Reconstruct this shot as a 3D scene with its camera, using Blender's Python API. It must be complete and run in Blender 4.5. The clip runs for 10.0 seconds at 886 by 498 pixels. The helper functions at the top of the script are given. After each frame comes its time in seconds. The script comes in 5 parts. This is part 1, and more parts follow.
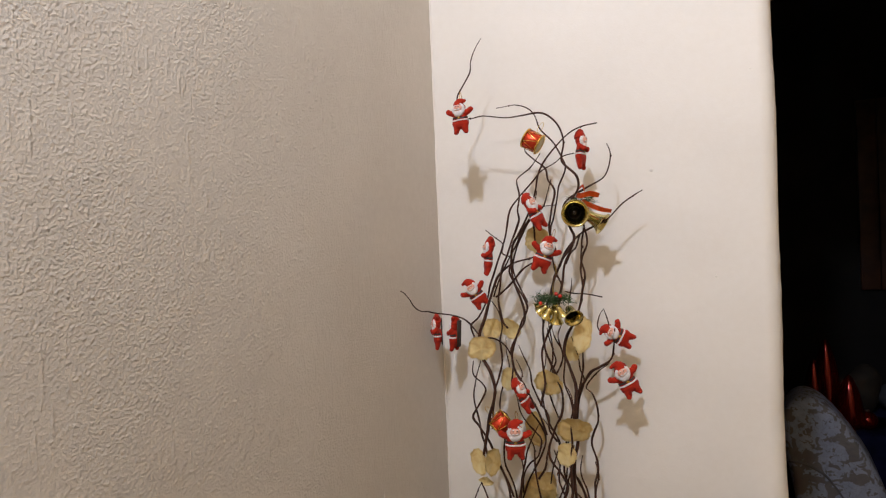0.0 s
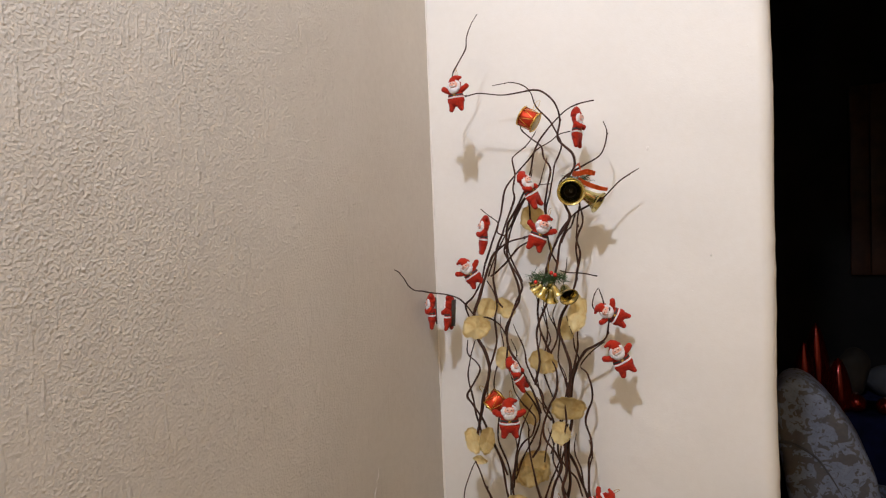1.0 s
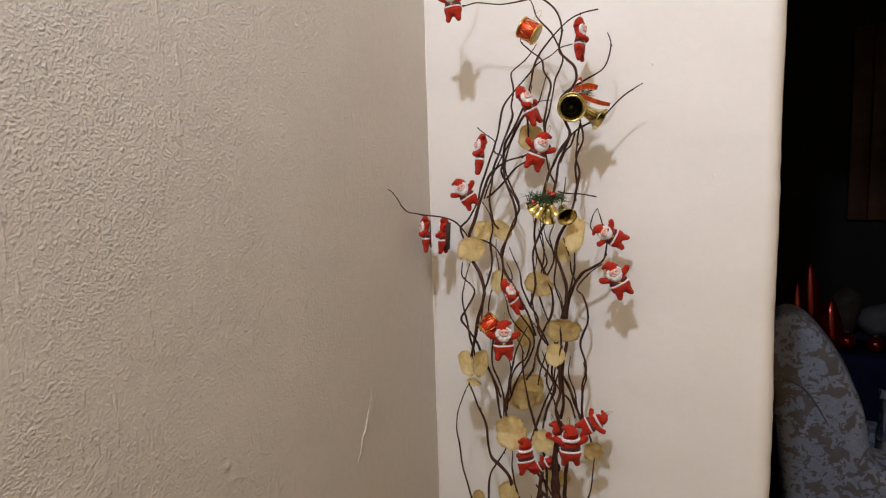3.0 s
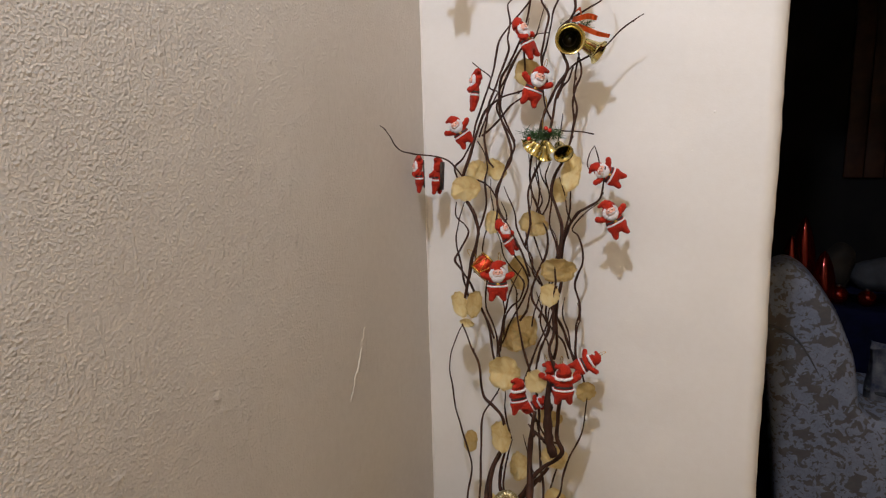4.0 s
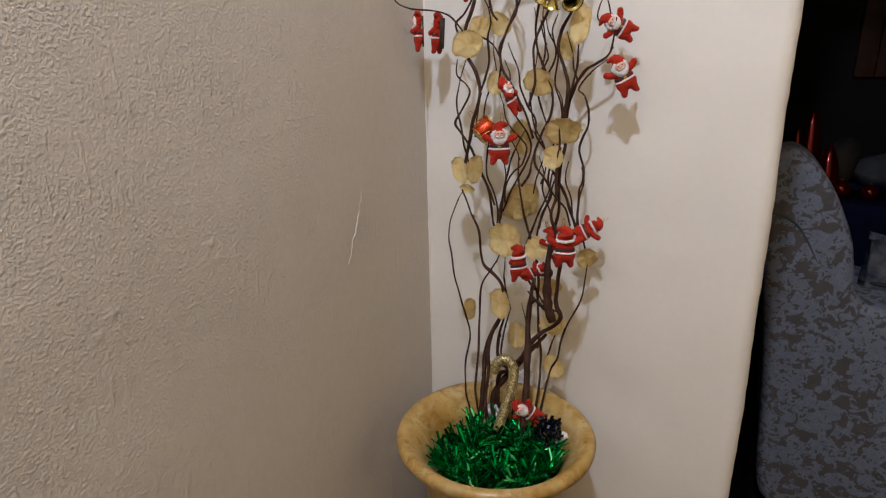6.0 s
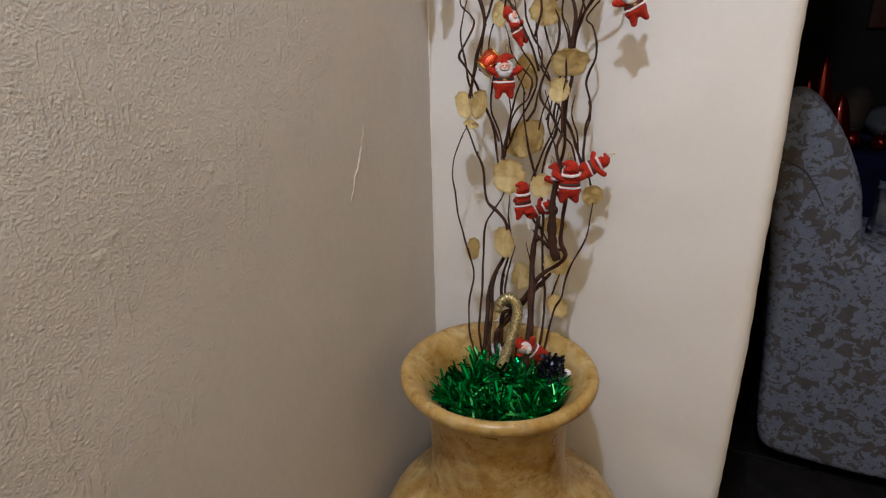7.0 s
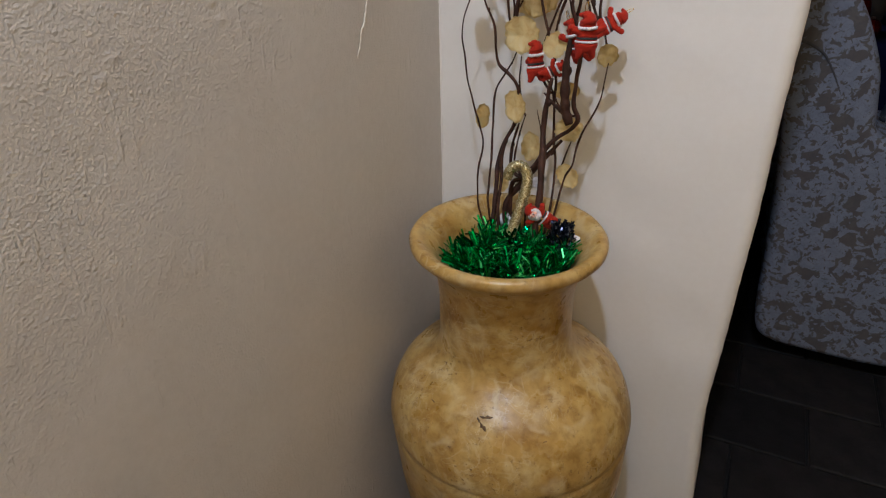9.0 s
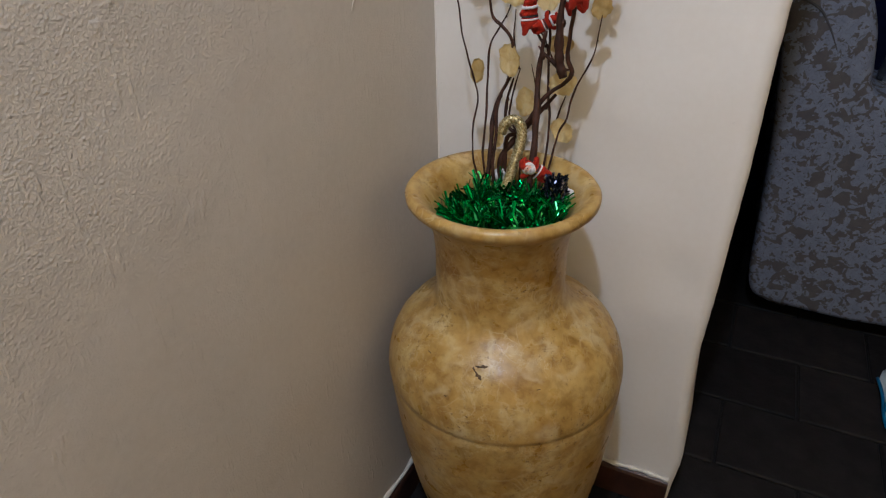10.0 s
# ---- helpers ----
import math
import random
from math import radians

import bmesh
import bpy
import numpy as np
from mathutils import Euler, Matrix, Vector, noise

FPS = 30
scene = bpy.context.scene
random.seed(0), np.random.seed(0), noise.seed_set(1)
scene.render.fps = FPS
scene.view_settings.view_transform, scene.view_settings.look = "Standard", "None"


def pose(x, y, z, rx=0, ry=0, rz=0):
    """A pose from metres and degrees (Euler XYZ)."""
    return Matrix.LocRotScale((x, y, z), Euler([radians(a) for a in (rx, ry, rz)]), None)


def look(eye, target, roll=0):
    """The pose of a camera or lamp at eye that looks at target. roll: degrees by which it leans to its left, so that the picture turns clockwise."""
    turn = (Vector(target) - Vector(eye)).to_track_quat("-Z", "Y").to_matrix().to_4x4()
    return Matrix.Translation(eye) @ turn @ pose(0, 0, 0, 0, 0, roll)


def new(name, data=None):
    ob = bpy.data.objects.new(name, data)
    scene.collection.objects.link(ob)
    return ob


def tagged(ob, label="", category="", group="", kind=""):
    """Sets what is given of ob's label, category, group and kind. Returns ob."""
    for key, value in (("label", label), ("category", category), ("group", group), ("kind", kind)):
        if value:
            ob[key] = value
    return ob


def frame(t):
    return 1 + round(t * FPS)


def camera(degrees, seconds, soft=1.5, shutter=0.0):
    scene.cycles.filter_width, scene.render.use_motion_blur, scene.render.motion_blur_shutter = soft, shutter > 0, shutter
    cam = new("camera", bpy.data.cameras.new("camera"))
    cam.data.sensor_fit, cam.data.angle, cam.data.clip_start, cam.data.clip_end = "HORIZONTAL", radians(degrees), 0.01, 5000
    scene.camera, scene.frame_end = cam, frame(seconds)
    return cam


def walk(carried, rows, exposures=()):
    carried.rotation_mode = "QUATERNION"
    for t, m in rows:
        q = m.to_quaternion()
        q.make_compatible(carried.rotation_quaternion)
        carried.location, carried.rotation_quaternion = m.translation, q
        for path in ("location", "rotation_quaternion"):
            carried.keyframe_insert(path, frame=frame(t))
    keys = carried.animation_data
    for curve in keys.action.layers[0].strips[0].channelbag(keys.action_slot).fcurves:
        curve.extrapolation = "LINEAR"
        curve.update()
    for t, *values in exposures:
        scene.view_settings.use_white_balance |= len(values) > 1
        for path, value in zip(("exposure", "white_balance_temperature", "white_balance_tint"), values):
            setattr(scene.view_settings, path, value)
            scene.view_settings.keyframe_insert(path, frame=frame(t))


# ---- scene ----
cam = camera(69.9, 10.0, soft=1.2)
PATH = [
    (0, (0.494, -0.941, 1.425), (-0.427, 0.835, 1.396), -2.4),
    (0.5, (0.493, -0.939, 1.421), (-0.414, 0.842, 1.374), -2.4),
    (1, (0.488, -0.938, 1.414), (-0.412, 0.846, 1.341), -2.2),
    (1.5, (0.483, -0.933, 1.403), (-0.399, 0.858, 1.283), -1.7),
    (2, (0.482, -0.928, 1.394), (-0.399, 0.861, 1.242), -2.0),
    (2.5, (0.479, -0.925, 1.386), (-0.407, 0.859, 1.205), -1.8),
    (4, (0.473, -0.909, 1.339), (-0.392, 0.86, 0.984), -1.4),
    (4.5, (0.469, -0.909, 1.326), (-0.39, 0.854, 0.935), -0.9),
    (5, (0.465, -0.908, 1.309), (-0.389, 0.84, 0.845), -0.9),
    (5.5, (0.464, -0.903, 1.287), (-0.376, 0.826, 0.737), -1.0),
    (7, (0.465, -0.906, 1.231), (-0.361, 0.762, 0.5), -1.2),
    (7.5, (0.465, -0.907, 1.211), (-0.357, 0.736, 0.42), -1.4),
    (8, (0.464, -0.911, 1.19), (-0.348, 0.704, 0.335), -1.3),
    (8.5, (0.46, -0.921, 1.174), (-0.34, 0.669, 0.262), -1.0),
    (9, (0.459, -0.93, 1.16), (-0.319, 0.64, 0.196), -1.1),
    (9.5, (0.466, -0.941, 1.153), (-0.293, 0.608, 0.14), -1.1),
    (10, (0.473, -0.949, 1.146), (-0.283, 0.58, 0.102), -1.4),
]
# the clip's camera opens up and cools a little on the way down
EXPOSURES = [(0.0, -0.45, 6000, 9), (0.5, -0.45, 5990, 9), (1.0, -0.33, 5950, 9), (1.5, -0.32, 5950, 9), (2.5, -0.33, 5930, 9), (5.0, -0.31, 5790, 8), (7.5, -0.23, 5530, 7), (10.0, -0.16, 5350, 6)]
walk(cam, [(t, look(eye, target, roll)) for t, eye, target, roll in PATH], EXPOSURES)


# ---------- world and lamps ----------
world = bpy.data.worlds.new("night")
world.use_nodes = True
world.node_tree.nodes["Background"].inputs[0].default_value = (0.02, 0.022, 0.03, 1)
world.node_tree.nodes["Background"].inputs[1].default_value = 0.1
scene.world = world

# one bare bulb hanging close under the ceiling of the front room
bulb = bpy.data.lights.new("ceiling_bulb", "POINT")
bulb.energy, bulb.color, bulb.shadow_soft_size = 49.0, (0.96, 0.98, 1.07), 0.034
new("ceiling_bulb", bulb).location = (0.39, -1.12, 2.37)
scene.view_settings.exposure = 0.0


# ---------- helpers ----------
def part(name, bm, material, parent=None, label="", smooth=True):
    """Link a bmesh (or a mesh) as one object under a thing."""
    if isinstance(bm, bmesh.types.BMesh):
        me = bpy.data.meshes.new(name)
        bm.to_mesh(me)
        bm.free()
    else:
        me = bm
    for m in material if isinstance(material, (list, tuple)) else [material]:
        me.materials.append(m)
    if smooth:
        me.polygons.foreach_set("use_smooth", [True] * len(me.polygons))
    ob = new(name, me)
    if parent is not None:
        ob.parent = parent
    if label:
        ob["label"] = label
    return ob


def thing(name, place=(0, 0, 0), label="", category="", group="", kind=""):
    ob = new(name)
    ob.empty_display_size = 0.05
    ob.matrix_basis = Matrix.Translation(place)
    return tagged(ob, label, category, group, kind)


def box(bm, lo, hi):
    r = bmesh.ops.create_cube(bm, size=1.0)
    lo, hi = Vector(lo), Vector(hi)
    bmesh.ops.scale(bm, vec=hi - lo, verts=r["verts"])
    bmesh.ops.translate(bm, vec=(lo + hi) / 2, verts=r["verts"])
    return r["verts"]


def bevelled_box(lo, hi, width=0.004, segments=2):
    bm = bmesh.new()
    box(bm, lo, hi)
    bmesh.ops.bevel(bm, geom=bm.edges[:], offset=width, segments=segments, profile=0.5, affect="EDGES")
    return bm


def lathe(profile, sides=48, bm=None, m=None, index=0, caps=True):
    """Turn a profile of (radius, height) round z."""
    bm = bm or bmesh.new()
    rings = []
    for r, z in profile:
        ring = []
        for k in range(sides):
            a = 2 * math.pi * k / sides
            v = Vector((r * math.cos(a), r * math.sin(a), z))
            ring.append(bm.verts.new(m @ v if m else v))
        rings.append(ring)
    for a, b in zip(rings, rings[1:]):
        for k in range(sides):
            f = bm.faces.new((a[k], a[(k + 1) % sides], b[(k + 1) % sides], b[k]))
            f.material_index = index
    for ring, flip in ((rings[0], True), (rings[-1], False)) if caps else ():
        f = bm.faces.new(ring[::-1] if flip else ring)
        f.material_index = index
    return bm


def spline(points, steps=5):
    """Catmull-Rom through the points."""
    p = [Vector(q) for q in points]
    p = [2 * p[0] - p[1]] + p + [2 * p[-1] - p[-2]]
    out = []
    for k in range(1, len(p) - 2):
        a, b, c, d = p[k - 1:k + 3]
        for s in range(steps):
            t = s / steps
            out.append(0.5 * (2 * b + (c - a) * t + (2 * a - 5 * b + 4 * c - d) * t * t + (3 * b - a - 3 * c + d) * t ** 3))
    return out + [p[-2]]


def tube(points, radius, bm=None, sides=7, index=0):
    """A closed tube along points; radius(u) for u from 0 to 1, or a number."""
    bm = bm or bmesh.new()
    rings, side, n = [], None, len(points)
    for k, p in enumerate(points):
        d = (points[min(k + 1, n - 1)] - points[max(k - 1, 0)]).normalized()
        side = (side - d * side.dot(d)).normalized() if side else d.orthogonal().normalized()
        up = d.cross(side)
        r = float(radius(k / (n - 1)) if callable(radius) else radius)
        rings.append([bm.verts.new(p + r * (math.cos(a) * side + math.sin(a) * up)) for a in (2 * math.pi * j / sides for j in range(sides))])
    for a, b in zip(rings, rings[1:]):
        for j in range(sides):
            bm.faces.new((a[j], a[(j + 1) % sides], b[(j + 1) % sides], b[j])).material_index = index
    bm.faces.new(rings[0][::-1]).material_index = index
    bm.faces.new(rings[-1]).material_index = index
    return bm


def blob(bm, centre, size, index=0, turn=(0, 0, 0), u=14, v=9):
    r = bmesh.ops.create_uvsphere(bm, u_segments=u, v_segments=v, radius=1.0, matrix=Matrix.LocRotScale(centre, Euler([radians(a) for a in turn]), size))
    for w in r["verts"]:
        for f in w.link_faces:
            f.material_index = index
    return r["verts"]


def capsule(bm, a, b, ra, rb, index=0, sides=12):
    """A rounded limb from a to b."""
    a, b = Vector(a), Vector(b)
    d = b - a
    q = d.to_track_quat("Z", "Y").to_matrix().to_4x4()
    h = d.length
    prof = [(ra * math.sin(t), -ra * math.cos(t)) for t in (0.15, 0.6, 1.1)] + [(ra, 0), ((ra + rb) / 2, h / 2), (rb, h)]
    prof += [(rb * math.cos(t), h + rb * math.sin(t)) for t in (0.45, 0.9, 1.4)]
    lathe(prof, sides, bm, Matrix.Translation(a) @ q, index)


def rough_field(ny, nz, step, scales, seed):
    """Filtered noise on a grid: a sum of bands, each (wavelength in m, amplitude in m)."""
    rng = np.random.default_rng(seed)
    fy, fz = np.meshgrid(np.fft.fftfreq(ny, step), np.fft.rfftfreq(nz, step), indexing="ij")
    f = np.hypot(fy, fz) + 1e-6
    out = np.zeros((ny, nz))
    for wave, amp in scales:
        band = np.exp(-((np.log(f * wave)) ** 2) / 0.35)
        g = np.fft.irfft2(np.fft.rfft2(rng.standard_normal((ny, nz))) * band, s=(ny, nz))
        out += amp * g / g.std()
    return out


def grid_mesh(name, co):
    """A mesh from an (n, m, 3) array of places."""
    n, m, _ = co.shape
    k = np.arange(n * m).reshape(n, m)
    quads = np.stack([k[:-1, :-1], k[1:, :-1], k[1:, 1:], k[:-1, 1:]], -1).reshape(-1, 4)
    me = bpy.data.meshes.new(name)
    me.vertices.add(n * m)
    me.vertices.foreach_set("co", co.reshape(-1).astype(np.float32))
    me.loops.add(quads.size)
    me.loops.foreach_set("vertex_index", quads.reshape(-1).astype(np.int32))
    me.polygons.add(len(quads))
    me.polygons.foreach_set("loop_start", np.arange(0, quads.size, 4, dtype=np.int32))
    me.update(calc_edges=True)
    me.validate()
    return me


# ---------- materials ----------
class Nodes:
    def __init__(self, name):
        self.mat = bpy.data.materials.new(name)
        self.mat.use_nodes = True
        self.tree = self.mat.node_tree
        self.bsdf = self.tree.nodes["Principled BSDF"]
        self.coord = self.tree.nodes.new("ShaderNodeTexCoord")
        self.space = "Object"

    def add(self, kind, **values):
        n = self.tree.nodes.new("ShaderNode" + kind)
        for key, value in values.items():
            if key in n.inputs:
                n.inputs[key].default_value = value
        return n

    def link(self, a, b):
        self.tree.links.new(a, b)

    def noise(self, scale, detail=4.0, rough=0.55, distort=0.0):
        n = self.add("TexNoise", Scale=scale, Detail=detail, Roughness=rough, Distortion=distort)
        self.link(self.coord.outputs[self.space], n.inputs["Vector"])
        return n.outputs["Fac"]

    def cells(self, scale, output="Distance"):
        n = self.add("TexVoronoi", Scale=scale)
        self.link(self.coord.outputs[self.space], n.inputs["Vector"])
        return n.outputs[output]

    def ramp(self, fac, stops):
        n = self.tree.nodes.new("ShaderNodeValToRGB")
        e = n.color_ramp.elements
        while len(e) < len(stops):
            e.new(0.5)
        for el, (at, c) in zip(e, stops):
            el.position, el.color = at, (*c, 1) if len(c) == 3 else c
        self.link(fac, n.inputs[0])
        return n.outputs[0]

    def mix(self, fac, a, b, blend="MIX"):
        n = self.tree.nodes.new("ShaderNodeMix")
        n.data_type, n.blend_type = "RGBA", blend
        for sock, v in ((n.inputs[0], fac), (n.inputs[6], a), (n.inputs[7], b)):
            if isinstance(v, bpy.types.NodeSocket):
                self.link(v, sock)
            else:
                sock.default_value = v if isinstance(v, (int, float)) else (*v, 1)
        return n.outputs[2]

    def colour(self, out):
        if isinstance(out, bpy.types.NodeSocket):
            self.link(out, self.bsdf.inputs["Base Color"])
        else:
            self.bsdf.inputs["Base Color"].default_value = (*out, 1)
        return self

    def put(self, **values):
        for key, value in values.items():
            sock = self.bsdf.inputs[key.replace("_", " ").title().replace("Ior", "IOR")]
            if isinstance(value, bpy.types.NodeSocket):
                self.link(value, sock)
            else:
                sock.default_value = value
        return self

    def bump(self, height, strength, distance):
        n = self.add("Bump", Strength=strength, Distance=distance)
        self.link(height, n.inputs["Height"])
        prev = self.bsdf.inputs["Normal"].links
        if prev:
            self.link(prev[0].from_socket, n.inputs["Normal"])
        self.link(n.outputs[0], self.bsdf.inputs["Normal"])
        return self


def plaster(name, base, stain, fine, seed_scale):
    n = Nodes(name)
    c = n.ramp(n.noise(seed_scale, 5, 0.6), [(0.3, stain), (0.62, base)])
    c = n.mix(0.35, c, n.ramp(n.noise(90, 3), [(0.35, stain), (0.65, base)]))
    n.colour(c).put(roughness=0.78, specular_ior_level=0.25)
    n.bump(n.noise(420, 3, 0.6), fine, 0.0012)
    n.bump(n.ramp(n.noise(260, 2, 0.5), [(0.5, (0, 0, 0)), (0.7, (1, 1, 1))]), fine, 0.0007)
    return n.mat


def plain(name, a, b, scale, roughness=0.6, metallic=0.0, bump=0.0, bump_scale=None, distance=0.001):
    n = Nodes(name)
    n.colour(n.ramp(n.noise(scale, 5, 0.6), [(0.35, a), (0.65, b)])).put(roughness=roughness, metallic=metallic)
    if bump:
        n.bump(n.noise(bump_scale or scale * 6, 4, 0.6), bump, distance)
    return n.mat


def grainy_plaster():
    """Painted rough-cast: scattered grains, thinner towards the corner."""
    n = Nodes("rough_plaster")
    c = n.ramp(n.noise(5, 5, 0.6), [(0.3, (0.565, 0.517, 0.459)), (0.62, (0.622, 0.575, 0.517))])
    c = n.mix(0.3, c, n.ramp(n.noise(90, 3), [(0.35, (0.56, 0.512, 0.454)), (0.65, (0.633, 0.586, 0.528))]))
    n.colour(c).put(roughness=0.75, specular_ior_level=0.3)
    sep = n.add("SeparateXYZ")
    n.link(n.coord.outputs["Object"], sep.inputs[0])
    away = n.add("MapRange")
    for k, v in (("From Min", -0.04), ("From Max", -0.34), ("To Min", 0.85), ("To Max", 1.0)):
        away.inputs[k].default_value = v
    n.link(sep.outputs["Y"], away.inputs["Value"])
    high = n.add("MapRange")
    for k, v in (("From Min", 0.55), ("From Max", 1.08), ("To Min", 0.50), ("To Max", 1.0)):
        high.inputs[k].default_value = v
    n.link(sep.outputs["Z"], high.inputs["Value"])
    patchy = n.ramp(n.noise(6, 3, 0.5, 0.6), [(0.32, (0.30,) * 3), (0.62, (1.0,) * 3)])
    grains = n.ramp(n.noise(360, 2.5, 0.5), [(0.42, (0, 0, 0)), (0.74, (1, 1, 1))])
    dots = n.ramp(n.cells(225), [(0.0, (1, 1, 1)), (0.20, (0.74,) * 3), (0.60, (0, 0, 0))])
    there = n.ramp(n.noise(105, 2, 0.5), [(0.40, (0, 0, 0)), (0.62, (1, 1, 1))])
    coarse = n.ramp(n.noise(150, 1.5, 0.5), [(0.52, (0, 0, 0)), (0.70, (1, 1, 1))])
    grains = n.mix(0.52, n.mix(0.15, grains, coarse), n.mix(1.0, dots, there, "MULTIPLY"))
    field = n.mix(1.0, n.mix(1.0, n.mix(1.0, grains, patchy, "MULTIPLY"), high.outputs[0], "MULTIPLY"), away.outputs[0], "MULTIPLY")
    n.bump(n.noise(620, 3, 0.6), 0.20, 0.0007)
    n.bump(field, 0.72, 0.0018)
    # short upright trowel streaks beside the corner
    tall = n.add("Mapping", Scale=(1.0, 1.0, 0.20))
    n.link(n.coord.outputs["Object"], tall.inputs["Vector"])
    streak = n.add("TexNoise", Scale=150.0, Detail=2.0, Roughness=0.5)
    n.link(tall.outputs[0], streak.inputs["Vector"])
    some = n.ramp(n.noise(11, 2, 0.5), [(0.48, (0, 0, 0)), (0.62, (1, 1, 1))])
    n.bump(n.mix(1.0, n.ramp(streak.outputs["Fac"], [(0.55, (0, 0, 0)), (0.70, (1, 1, 1))]), some, "MULTIPLY"), 0.45, 0.0016)
    return n.mat


M_rough = grainy_plaster()
M_smooth = plaster("smooth_plaster", (0.825, 0.795, 0.765), (0.79, 0.755, 0.715), 0.09, 4.0)
# for unseen walls: ochre picked to bounce warm light into the shadows
M_bounce = plaster("warm_bounce_paint", (0.68, 0.53, 0.31), (0.62, 0.47, 0.27), 0.3, 3.0)
M_chalk = plain("bare_plaster", (0.60, 0.56, 0.51), (0.78, 0.75, 0.70), 160, 0.85, 0, 0.5, 500)
M_trim = plain("white_paint_edge", (0.62, 0.58, 0.52), (0.75, 0.72, 0.66), 40, 0.6, 0, 0.5, 160)
# the ceiling is out of view; its tan tint adds warm bounced light
M_ceiling_bounce = plain("ceiling_bounce_paint", (0.63, 0.51, 0.34), (0.69, 0.56, 0.38), 5, 0.8, 0, 0.3, 90)
M_skirt = plain("dark_red_skirting", (0.028, 0.012, 0.008), (0.06, 0.026, 0.016), 22, 0.4, 0, 0.3, 90)
# near-black base colour puts the far room's lack of light into its walls
M_far_shade = plain("far_wall_shade", (0.012, 0.010, 0.010), (0.022, 0.019, 0.018), 3, 0.85, 0, 0.3, 60)
M_grout = plain("dark_grout", (0.004, 0.004, 0.004), (0.009, 0.008, 0.008), 50, 0.9, 0, 0.4, 200)


def slate():
    n = Nodes("slate_tile")
    info = n.add("ObjectInfo")
    c = n.ramp(n.noise(14, 6, 0.65), [(0.3, (0.006, 0.0054, 0.0056)), (0.7, (0.018, 0.016, 0.016))])
    v = n.ramp(info.outputs["Random"], [(0.0, (0.7, 0.7, 0.7)), (1.0, (1.25, 1.2, 1.15))])
    n.colour(n.mix(1.0, c, v, "MULTIPLY")).put(roughness=0.7, specular_ior_level=0.25)
    n.bump(n.noise(38, 6, 0.65), 0.7, 0.005)
    return n.mat


M_slate = slate()


def glazed_clay():
    """Ochre marbled glaze with pale veins, brown specks and a darker drift."""
    n = Nodes("ochre_glaze")
    base = n.ramp(n.noise(19, 6, 0.52, 0.6), [(0.32, (0.33, 0.185, 0.036)), (0.46, (0.42, 0.262, 0.068)), (0.58, (0.455, 0.305, 0.096)), (0.74, (0.53, 0.40, 0.18))])
    mottle = n.ramp(n.noise(58, 5, 0.6, 0.3), [(0.36, (0.78, 0.72, 0.62)), (0.5, (1, 1, 1)), (0.66, (1.12, 1.14, 1.18))])
    base = n.mix(1.0, base, mottle, "MULTIPLY")
    vein = n.ramp(n.noise(12, 2, 0.45, 0.5), [(0.460, (0, 0, 0)), (0.492, (1, 1, 1)), (0.510, (1, 1, 1)), (0.545, (0, 0, 0))])
    where = n.ramp(n.noise(30, 3, 0.5), [(0.44, (0, 0, 0)), (0.60, (0.42,) * 3)])
    base = n.mix(n.mix(1.0, vein, where, "MULTIPLY"), base, (0.60, 0.49, 0.29))
    crack = n.ramp(n.noise(27, 3, 0.5, 0.8), [(0.470, (0, 0, 0)), (0.5, (1, 1, 1)), (0.530, (0, 0, 0))])
    worn = n.ramp(n.noise(9, 3, 0.5), [(0.42, (0, 0, 0)), (0.60, (0.45,) * 3)])
    base = n.mix(n.mix(1.0, crack, worn, "MULTIPLY"), base, (0.60, 0.49, 0.29))
    hair = n.ramp(n.noise(46, 3, 0.55, 1.0), [(0.480, (0, 0, 0)), (0.5, (1, 1, 1)), (0.520, (0, 0, 0))])
    part_of = n.ramp(n.noise(14, 3, 0.5), [(0.46, (0, 0, 0)), (0.60, (0.5,) * 3)])
    base = n.mix(n.mix(1.0, hair, part_of, "MULTIPLY"), base, (0.62, 0.52, 0.32))
    speck = n.ramp(n.noise(150, 3, 0.7), [(0.58, (0, 0, 0)), (0.68, (0.85,) * 3)])
    patch = n.ramp(n.noise(18, 4, 0.6), [(0.42, (0, 0, 0)), (0.62, (1, 1, 1))])
    base = n.mix(n.mix(1.0, speck, patch, "MULTIPLY"), base, (0.13, 0.065, 0.016))
    n.colour(base).put(roughness=n.ramp(n.noise(30, 3), [(0.3, (0.24,) * 3), (0.7, (0.44,) * 3)]), specular_ior_level=0.5)
    n.bump(n.noise(35, 5, 0.6), 0.25, 0.003)
    return n.mat


M_clay = glazed_clay()
M_chip = plain("dark_chip", (0.06, 0.034, 0.016), (0.13, 0.075, 0.032), 200, 0.8)
M_soil = plain("dark_filling", (0.02, 0.014, 0.01), (0.06, 0.04, 0.025), 60, 0.95, 0, 0.8, 200)


def bark():
    n = Nodes("dark_twig_bark")
    c = n.ramp(n.noise(60, 5, 0.65), [(0.3, (0.020, 0.008, 0.005)), (0.7, (0.075, 0.030, 0.018))])
    n.colour(c).put(roughness=0.6, specular_ior_level=0.25)
    n.bump(n.noise(420, 4, 0.6), 0.5, 0.0008)
    return n.mat


